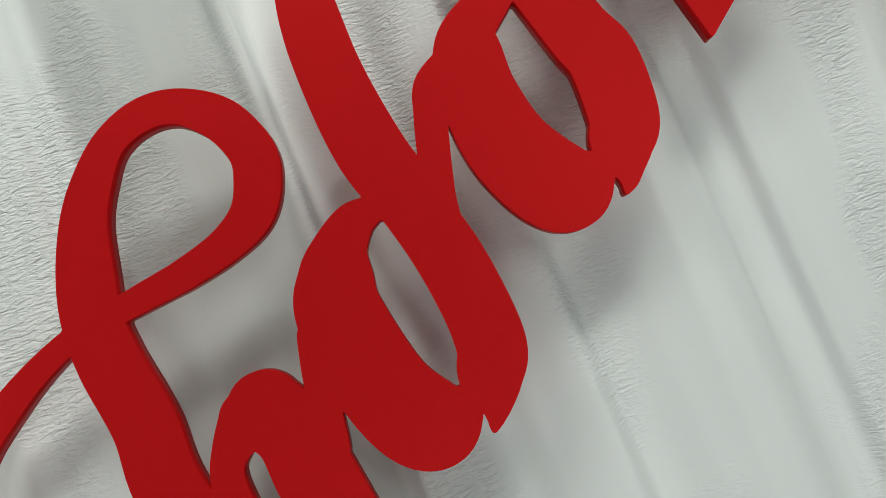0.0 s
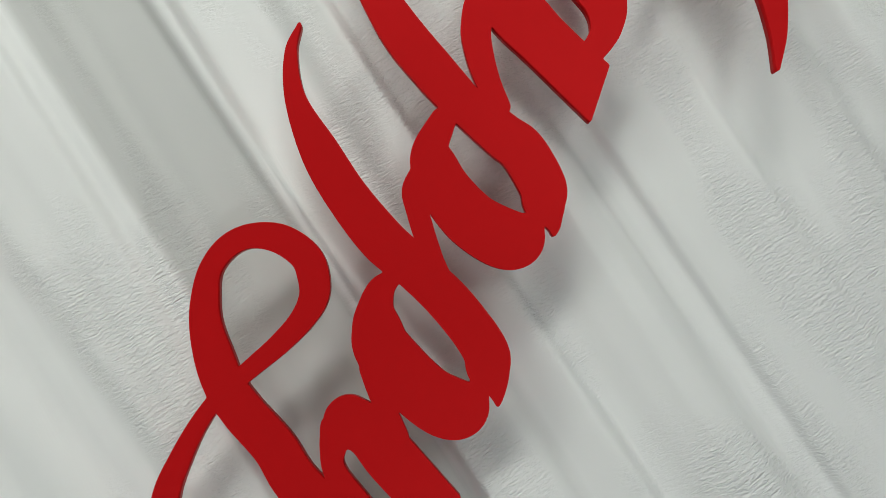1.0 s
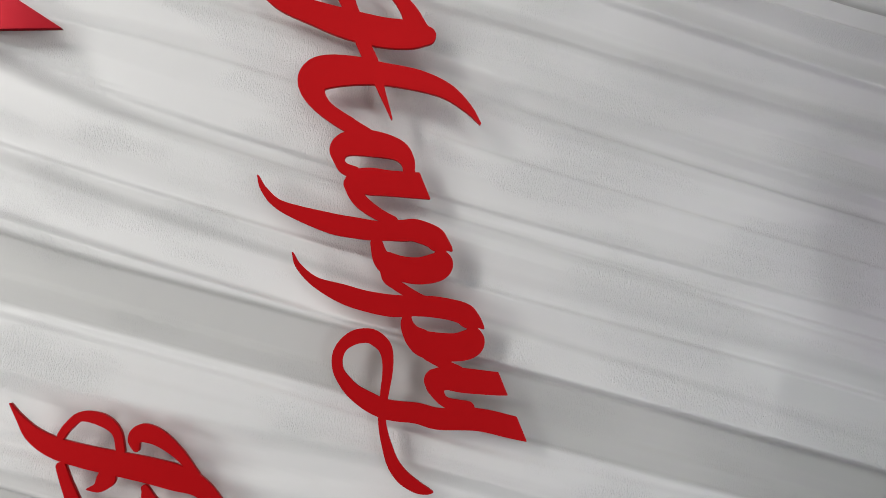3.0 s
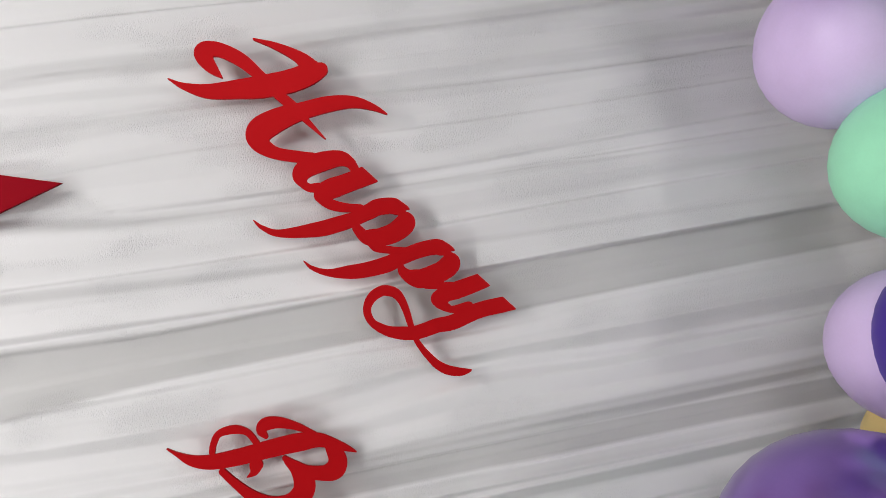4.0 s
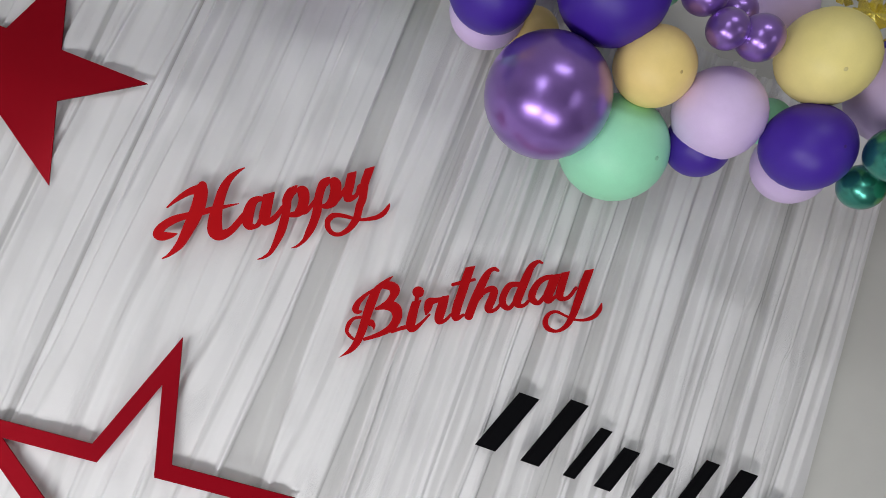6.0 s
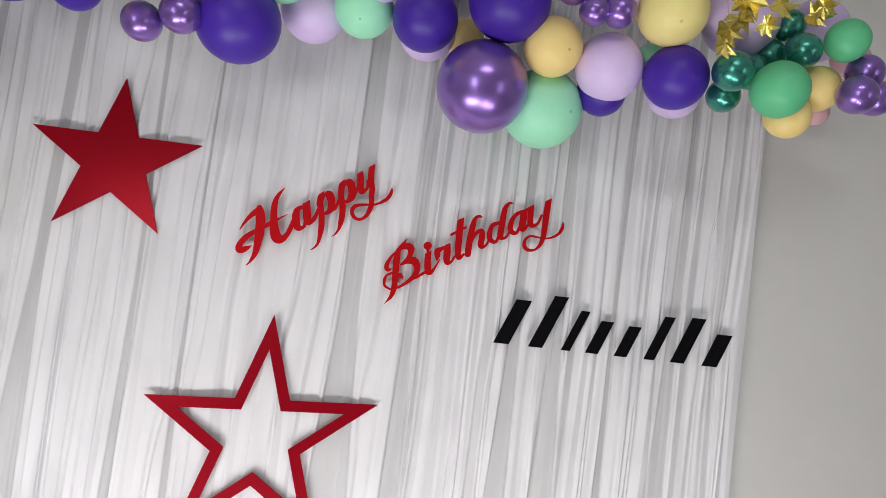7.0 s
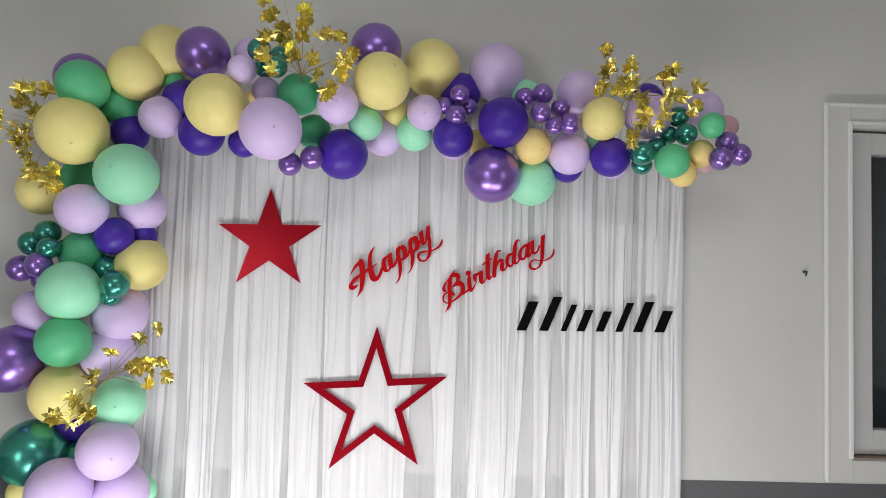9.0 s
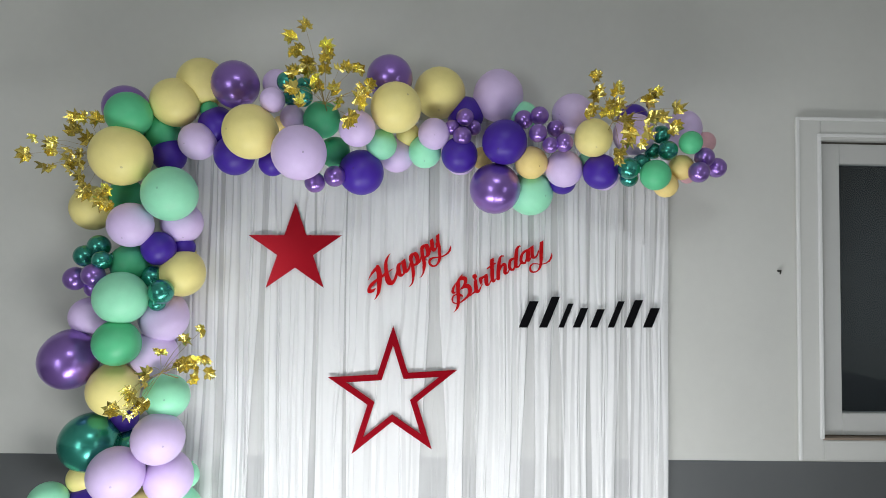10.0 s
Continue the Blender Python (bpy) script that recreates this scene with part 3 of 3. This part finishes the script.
# the black word is kept as plain leaning bars of its size
bars = tagged(new("black_cutout_bars"), "row of leaning black acrylic bars on the curtain", "sign")
bars.matrix_world = on_curtain(0.372, 1.596, 0.8)
for u, v, wide, tall in ((0.02, 0.0, 0.055, 0.115), (0.115, 0.0, 0.05, 0.135), (0.205, 0.0, 0.032, 0.105), (0.272, 0.0, 0.045, 0.085), (0.352, 0.0, 0.045, 0.08),
                         (0.435, 0.0, 0.038, 0.115), (0.51, 0.0, 0.05, 0.12), (0.60, 0.0, 0.055, 0.085)):
    u, tall = u * 1.06, tall * 1.12
    lean = tall * 0.42
    bar = new("bar", cut_sheet("bar", [np.array([(u, v), (u + wide * 0.8, v), (u + wide * 0.8 + lean, v + tall), (u + lean, v + tall)])], BLACK))
    bar.parent = bars


# ---- stars ----
def star_points(radius, inner=0.382):
    return np.array([(r * math.sin(a), r * math.cos(a)) for r, a in ((radius if k % 2 == 0 else radius * inner, k * math.pi / 5) for k in range(10))])


OUT_OF_TRUE = np.array([(0.9914, 0.0687), (-0.006, 1.0099)])
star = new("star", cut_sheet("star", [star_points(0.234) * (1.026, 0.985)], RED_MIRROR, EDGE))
star.matrix_world = on_curtain(-0.711, 1.961, 0.8, 0.008)
tagged(star, "solid red mirror-acrylic five-pointed star on the curtain", "star", "stars")
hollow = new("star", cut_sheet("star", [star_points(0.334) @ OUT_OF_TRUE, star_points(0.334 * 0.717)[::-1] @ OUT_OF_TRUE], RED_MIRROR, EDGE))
hollow.matrix_world = on_curtain(-0.2202, 1.259, 0, 0.006)
tagged(hollow, "hollow red mirror-acrylic star outline on the curtain", "star", "stars")


# ---- balloons ----
def balloon_mesh(mat):
    """A blown balloon of radius 1, crown up, narrowing to the neck."""
    bm = bmesh.new()
    rings, sides = 22, 32
    prev = None
    for k in range(1, rings):
        a = math.pi * k / rings
        r, z = math.sin(a), math.cos(a)
        if z < 0:
            r *= 1 - 0.16 * z * z
            z *= 1.12
        ring = [bm.verts.new((r * math.cos(t), r * math.sin(t), z)) for t in (2 * math.pi * i / sides for i in range(sides))]
        if prev:
            for i in range(sides):
                bm.faces.new((prev[i], ring[i], ring[(i + 1) % sides], prev[(i + 1) % sides]))
        else:
            top = bm.verts.new((0, 0, 0.998))
            for i in range(sides):
                bm.faces.new((top, ring[i], ring[(i + 1) % sides]))
        prev = ring
    low = bm.verts.new((0, 0, -1.14))
    for i in range(sides):
        bm.faces.new((low, prev[(i + 1) % sides], prev[i]))
    return mesh_of(bm, "balloon", mat, True)


def knot_mesh(mat):
    bm = bmesh.new()
    bmesh.ops.create_cone(bm, cap_ends=True, segments=14, radius1=0.085, radius2=0.03, depth=0.10, matrix=pose(0, 0, -1.19))
    bmesh.ops.create_uvsphere(bm, u_segments=12, v_segments=8, radius=0.05, matrix=pose(0, 0, -1.13))
    return mesh_of(bm, "knot", mat, True)


def crown_mesh(mat):
    """The thick darker tip opposite the neck."""
    bm = bmesh.new()
    bmesh.ops.create_uvsphere(bm, u_segments=14, v_segments=6, radius=1, matrix=Matrix.Translation((0, 0, 0.992)) @ Matrix.Diagonal((0.045, 0.045, 0.014, 1)))
    return mesh_of(bm, "crown", mat, True)


BALLOON_MESHES = {}
balloon_rng = random.Random(8)
crown_rng = random.Random(8)


def balloon(colour, x, y, z, radius):
    mat, words, tip = colour
    if words not in BALLOON_MESHES:
        BALLOON_MESHES[words] = balloon_mesh(mat), knot_mesh(mat), crown_mesh(tip)
    body, knot, crown = BALLOON_MESHES[words]
    ob = new("balloon", body)
    aim = Vector((balloon_rng.gauss(0, 0.35), -0.9 + balloon_rng.gauss(0, 0.15), balloon_rng.gauss(-0.1, 0.35) - (0.9 if y > -0.2 else 0.0))).normalized()
    long = 1 + balloon_rng.uniform(-0.02, 0.05)
    ob.matrix_world = Matrix.LocRotScale((x, y, z), aim.to_track_quat("Z", "Y"), (radius, radius, radius * long))
    tail = new("knot", knot)
    tail.parent = ob
    if "metallic" not in words and radius > 0.07 and y < -0.11 and crown_rng.random() < 0.85:
        end = new("crown", crown)
        end.parent = ob
    size = "small" if radius < 0.06 else "large" if radius > 0.105 else "medium"
    shine = "shiny" if "metallic" in words else "matte"
    return tagged(ob, f"{size} {shine} {words} balloon tied into the garland", "balloon", "balloon garland")


balloon(CHROME_PURPLE, -1.457, -0.202, 2.590, 0.105)
balloon(MEADOW, -1.410, -0.276, 2.543, 0.101)
balloon(CREAM, -1.237, -0.199, 2.623, 0.111)
balloon(CREAM, -1.140, -0.130, 2.736, 0.118)
balloon(CHROME_PURPLE, -0.939, -0.273, 2.691, 0.107)
balloon(LILAC, -0.765, -0.225, 2.715, 0.064)
balloon(LILAC, -0.724, -0.461, 2.573, 0.053)
balloon(CHROME_GREEN, -0.670, -0.436, 2.659, 0.044)
balloon(CHROME_GREEN, -0.597, -0.469, 2.588, 0.044)
balloon(CHROME_GREEN, -0.674, -0.330, 2.624, 0.040)
balloon(CHROME_GREEN, -0.620, -0.306, 2.683, 0.040)
balloon(LILAC, -0.668, -0.321, 2.535, 0.055)
balloon(VIOLET, -1.058, -0.135, 2.531, 0.091)
balloon(CREAM, -0.821, -0.436, 2.441, 0.117)
balloon(LILAC, -1.130, -0.192, 2.446, 0.086)
balloon(VIOLET, -0.961, -0.186, 2.386, 0.093)
balloon(LILAC, -0.602, -0.484, 2.346, 0.115)
balloon(VIOLET, -0.785, -0.190, 2.353, 0.062)
balloon(GREEN, -0.538, -0.316, 2.528, 0.083)
balloon(GREEN, -0.498, -0.197, 2.406, 0.072)
balloon(CHROME_PURPLE, -0.566, -0.300, 2.250, 0.046)
balloon(CHROME_PURPLE, -0.476, -0.319, 2.276, 0.047)
balloon(VIOLET, -0.367, -0.246, 2.307, 0.103)
balloon(LILAC, -0.371, -0.404, 2.471, 0.079)
balloon(MINT, -0.276, -0.267, 2.432, 0.070)
balloon(LILAC, -0.216, -0.105, 2.420, 0.086)
balloon(MINT, -0.080, -0.160, 2.425, 0.077)
balloon(CHROME_PURPLE, -0.245, -0.259, 2.742, 0.105)
balloon(CREAM, -0.208, -0.365, 2.577, 0.112)
balloon(CREAM, -0.015, -0.136, 2.712, 0.123)
balloon(CREAM, -0.161, -0.146, 2.508, 0.057)
balloon(LILAC, -0.039, -0.234, 2.493, 0.073)
balloon(VIOLET, 0.111, -0.115, 2.615, 0.087)
balloon(CHROME_PURPLE, 0.102, -0.252, 2.569, 0.040)
balloon(CHROME_PURPLE, 0.090, -0.265, 2.479, 0.043)
balloon(CHROME_PURPLE, 0.044, -0.235, 2.525, 0.035)
balloon(CHROME_PURPLE, 0.146, -0.176, 2.540, 0.036)
balloon(VIOLET, 0.081, -0.208, 2.403, 0.084)
balloon(LILAC, 0.090, -0.136, 2.398, 0.076)
balloon(LILAC, 0.266, -0.126, 2.708, 0.120)
balloon(MINT, 0.389, -0.147, 2.610, 0.063)
balloon(VIOLET, 0.281, -0.283, 2.451, 0.102)
balloon(CHROME_PURPLE, 0.373, -0.240, 2.567, 0.043)
balloon(CHROME_PURPLE, 0.441, -0.268, 2.579, 0.042)
balloon(CHROME_PURPLE, 0.424, -0.333, 2.484, 0.041)
balloon(CHROME_PURPLE, 0.514, -0.272, 2.520, 0.039)
balloon(CHROME_PURPLE, 0.477, -0.344, 2.429, 0.036)
balloon(CHROME_PURPLE, 0.539, -0.342, 2.441, 0.041)
balloon(APRICOT, 0.193, -0.105, 2.410, 0.053)
balloon(APRICOT, 0.408, -0.249, 2.366, 0.075)
balloon(CHROME_PURPLE, 0.248, -0.205, 2.251, 0.118)
balloon(MINT, 0.424, -0.123, 2.244, 0.107)
balloon(VIOLET, 0.567, -0.173, 2.298, 0.064)
balloon(LILAC, 0.563, -0.228, 2.344, 0.086)
balloon(MINT, 0.681, -0.192, 2.391, 0.046)
balloon(LILAC, 0.605, -0.204, 2.607, 0.094)
balloon(CREAM, 0.672, -0.333, 2.468, 0.085)
balloon(VIOLET, 0.718, -0.282, 2.325, 0.080)
balloon(LILAC, 0.758, -0.184, 2.327, 0.072)
balloon(LILAC, 0.870, -0.282, 2.499, 0.094)
balloon(VIOLET, 0.894, -0.191, 2.590, 0.072)
balloon(CHROME_GREEN, 0.989, -0.297, 2.496, 0.042)
balloon(CHROME_GREEN, 1.001, -0.347, 2.414, 0.044)
balloon(CHROME_GREEN, 0.956, -0.282, 2.423, 0.037)
balloon(CHROME_GREEN, 0.820, -0.369, 2.328, 0.048)
balloon(CHROME_GREEN, 0.897, -0.302, 2.361, 0.044)
balloon(CHROME_GREEN, 0.851, -0.271, 2.302, 0.042)
balloon(LILAC, 1.138, -0.180, 2.555, 0.084)
balloon(MEADOW, 1.092, -0.376, 2.445, 0.051)
balloon(PINK, 1.237, -0.188, 2.490, 0.049)
balloon(APRICOT, 1.083, -0.289, 2.350, 0.057)
balloon(MEADOW, 0.936, -0.374, 2.299, 0.067)
balloon(APRICOT, 1.011, -0.293, 2.267, 0.055)
balloon(PINK, 1.151, -0.189, 2.329, 0.036)
balloon(CHROME_PURPLE, 1.166, -0.345, 2.387, 0.044)
balloon(CHROME_PURPLE, 1.127, -0.378, 2.315, 0.046)
balloon(CHROME_PURPLE, 1.248, -0.280, 2.354, 0.045)
balloon(CREAM, -1.430, -0.292, 2.354, 0.133)
balloon(VIOLET, -1.284, -0.127, 2.390, 0.079)
balloon(GREEN, -1.323, -0.137, 2.503, 0.088)
balloon(MINT, -1.212, -0.284, 2.189, 0.122)
balloon(GREEN, -1.485, -0.111, 2.202, 0.077)
balloon(CREAM, -1.631, -0.124, 2.135, 0.102)
balloon(LILAC, -1.387, -0.269, 2.048, 0.099)
balloon(LILAC, -1.214, -0.129, 2.073, 0.097)
balloon(VIOLET, -1.285, -0.205, 1.947, 0.077)
balloon(VIOLET, -1.204, -0.121, 1.957, 0.053)
balloon(CHROME_GREEN, -1.617, -0.206, 1.908, 0.049)
balloon(CHROME_GREEN, -1.557, -0.201, 1.953, 0.051)
balloon(CHROME_GREEN, -1.500, -0.286, 1.887, 0.042)
balloon(CHROME_PURPLE, -1.665, -0.190, 1.804, 0.052)
balloon(CHROME_PURPLE, -1.532, -0.290, 1.821, 0.050)
balloon(CHROME_PURPLE, -1.606, -0.136, 1.762, 0.043)
balloon(GREEN, -1.423, -0.183, 1.877, 0.088)
balloon(CREAM, -1.195, -0.150, 1.833, 0.103)
balloon(CHROME_GREEN, -1.319, -0.181, 1.817, 0.052)
balloon(CHROME_GREEN, -1.240, -0.272, 1.753, 0.056)
balloon(MINT, -1.413, -0.280, 1.723, 0.116)
balloon(LILAC, -1.630, -0.125, 1.628, 0.087)
balloon(LILAC, -1.284, -0.123, 1.628, 0.112)
balloon(MEADOW, -1.424, -0.279, 1.524, 0.101)
balloon(CHROME_PURPLE, -1.677, -0.190, 1.435, 0.128)
balloon(LILAC, -1.325, -0.122, 1.460, 0.107)
balloon(CREAM, -1.474, -0.190, 1.303, 0.114)
balloon(MINT, -1.215, -0.235, 1.285, 0.101)
balloon(VIOLET, -1.454, -0.124, 1.167, 0.068)
balloon(CHROME_GREEN, -1.568, -0.195, 1.068, 0.130)
balloon(LILAC, -1.218, -0.302, 1.115, 0.112)
balloon(CHROME_GREEN, -1.420, -0.131, 1.035, 0.071)
balloon(LILAC, -1.400, -0.289, 0.955, 0.120)
balloon(LILAC, -1.215, -0.180, 0.911, 0.109)
balloon(MINT, -1.150, -0.123, 0.902, 0.053)
balloon(CREAM, -1.632, -0.122, 0.887, 0.068)
balloon(MINT, -1.734, -0.207, 0.808, 0.086)
balloon(VIOLET, -1.600, -0.126, 0.768, 0.092)
balloon(CREAM, -1.357, -0.122, 0.769, 0.073)
balloon(MINT, -1.175, -0.137, 0.758, 0.097)
balloon(APRICOT, -0.748, -0.200, 2.535, 0.037)
balloon(CHROME_GREEN, -1.271, -0.235, 1.702, 0.038)
balloon(CHROME_GREEN, -1.469, -0.215, 1.885, 0.044)
balloon(GREEN, -1.092, -0.150, 2.602, 0.045)


# ---- sprays of gold foil leaves tucked between the balloons ----
def leaf_mesh(seed):
    """A folded foil leaf of radius 1 with seven pointed lobes, its stalk end at the origin."""
    rng = random.Random(seed)
    bm = bmesh.new()
    heart = bm.verts.new((0, 0, 0.10))
    rim = []
    lobes = 7
    for k in range(2 * lobes):
        a = -2.5 + 5.0 * k / (2 * lobes - 1)
        r = (0.95 - 0.30 * abs(a) / 2.5 + rng.uniform(-0.08, 0.08)) if k % 2 == 0 else 0.55
        lift = 0.42 * r * r * rng.uniform(0.1, 1.4) - (0.13 if k % 2 else 0.0)
        rim.append(bm.verts.new((r * math.sin(a), r * math.cos(a), lift)))
    foot = bm.verts.new((0, -0.22, 0))
    rim.append(foot)
    for p, q in zip(rim, rim[1:] + rim[:1]):
        bm.faces.new((heart, p, q))
    geo = bmesh.ops.extrude_face_region(bm, geom=bm.faces[:])
    bmesh.ops.translate(bm, verts=[v for v in geo["geom"] if isinstance(v, bmesh.types.BMVert)], vec=(0, 0, -0.02))
    return mesh_of(bm, "leaf", GOLD)


def wire(bm, a, b, sag, radius):
    """A bent round wire from a to b."""
    a, b = Vector(a), Vector(b)
    pts = [a.lerp(b, t) + Vector((0, 0, sag * 4 * t * (1 - t))) for t in (0, 0.25, 0.5, 0.75, 1)]
    side = (b - a).cross(Vector((0, 1, 0.2))).normalized()
    other = (b - a).cross(side).normalized()
    prev = None
    for k, p in enumerate(pts):
        r = radius * (1 - 0.12 * k)
        ring = [bm.verts.new(p + side * (r * math.cos(t)) + other * (r * math.sin(t))) for t in (i * math.pi / 3 for i in range(6))]
        if prev:
            for i in range(6):
                bm.faces.new((prev[i], prev[(i + 1) % 6], ring[(i + 1) % 6], ring[i]))
        prev = ring


LEAVES = [leaf_mesh(k) for k in range(4)]
leaf_rng = random.Random(21)


def leaf_spray(base, tips):
    spray = tagged(new("leaf_spray"), "spray of shiny gold foil maple leaves among the balloons", "foil leaves", "gold leaf sprays")
    spray.matrix_world = Matrix.Translation(base)
    origin = Vector(base)
    bm = bmesh.new()
    wire(bm, (0.0, 0.22, -0.06), (0, 0, 0), 0.0, 0.003)
    for tip in tips:
        wire(bm, (0, 0, 0), Vector(tip) - origin, 0.012 + leaf_rng.uniform(-0.01, 0.02), 0.0011)
    part("stem", bm, GOLD_STEM, spray, "thin dark gold wire stems", smooth=True)
    spots = [Vector(tip) for tip in tips]
    spots += [Vector(tip) + Vector((leaf_rng.gauss(0, 0.016), leaf_rng.gauss(0.012, 0.01), leaf_rng.gauss(-0.012, 0.016))) for tip in tips]
    for tip in spots:
        out = (tip - origin).normalized()
        leaf = new("leaf", leaf_rng.choice(LEAVES))
        leaf.parent = spray
        face = Vector((leaf_rng.gauss(0, 0.5), -1, leaf_rng.gauss(-0.35, 0.5))).normalized()
        up = (out - face * out.dot(face) + Vector((leaf_rng.gauss(0, 0.3), 0, leaf_rng.gauss(0, 0.3)))).normalized()
        right = up.cross(face).normalized()
        turn = Matrix((right, face.cross(right), face)).transposed()
        size = leaf_rng.uniform(0.032, 0.056)
        leaf.matrix_basis = Matrix.LocRotScale(Vector(tip) - origin, turn.to_quaternion(), (size, size, size))
    return spray


leaf_spray((-1.513, -0.270, 2.345), (
    (-1.873, -0.200, 2.446), (-1.766, -0.220, 2.433), (-1.910, -0.200, 2.369), (-1.822, -0.200, 2.313), (-1.675, -0.240, 2.529),
    (-1.625, -0.240, 2.545), (-1.558, -0.260, 2.521), (-1.673, -0.240, 2.472), (-1.597, -0.260, 2.430), (-1.682, -0.240, 2.379),
    (-1.627, -0.260, 2.370), (-1.686, -0.240, 2.296), (-1.628, -0.260, 2.268), (-1.589, -0.280, 2.190), (-1.484, -0.340, 2.188),
    (-1.498, -0.320, 2.148), (-1.770, -0.220, 2.396),
))
leaf_spray((-0.506, -0.440, 2.564), (
    (-0.605, -0.410, 2.916), (-0.665, -0.410, 2.865), (-0.623, -0.430, 2.802), (-0.517, -0.390, 2.834), (-0.516, -0.410, 2.770),
    (-0.454, -0.410, 2.729), (-0.377, -0.410, 2.733), (-0.589, -0.410, 2.756), (-0.547, -0.430, 2.676), (-0.620, -0.490, 2.691),
    (-0.614, -0.560, 2.598), (-0.585, -0.560, 2.553), (-0.477, -0.410, 2.647), (-0.451, -0.410, 2.590), (-0.350, -0.450, 2.630),
    (-0.315, -0.450, 2.655), (-0.362, -0.490, 2.584), (-0.380, -0.575, 2.477), (-0.571, -0.410, 2.719),
))
leaf_spray((0.720, -0.470, 2.509), (
    (0.688, -0.340, 2.750), (0.782, -0.340, 2.703), (0.693, -0.360, 2.675), (0.659, -0.380, 2.593), (0.739, -0.360, 2.613),
    (0.777, -0.360, 2.614), (0.960, -0.340, 2.682), (0.922, -0.340, 2.673), (1.049, -0.340, 2.607), (1.034, -0.360, 2.526),
    (0.971, -0.360, 2.562), (0.789, -0.420, 2.523), (0.803, -0.440, 2.469), (0.876, -0.440, 2.471), (0.894, -0.420, 2.543),
    (0.753, -0.460, 2.383),
))
leaf_spray((-1.162, -0.430, 1.419), (
    (-1.035, -0.340, 1.586), (-1.095, -0.340, 1.544), (-1.185, -0.400, 1.501), (-1.081, -0.380, 1.436), (-1.047, -0.360, 1.429),
    (-1.108, -0.390, 1.442), (-0.998, -0.340, 1.407), (-1.025, -0.340, 1.468), (-1.233, -0.400, 1.409), (-1.297, -0.420, 1.345),
    (-1.360, -0.420, 1.274), (-1.265, -0.420, 1.257), (-1.275, -0.430, 1.312), (-1.243, -0.420, 1.287), (-1.053, -0.380, 1.460),
))
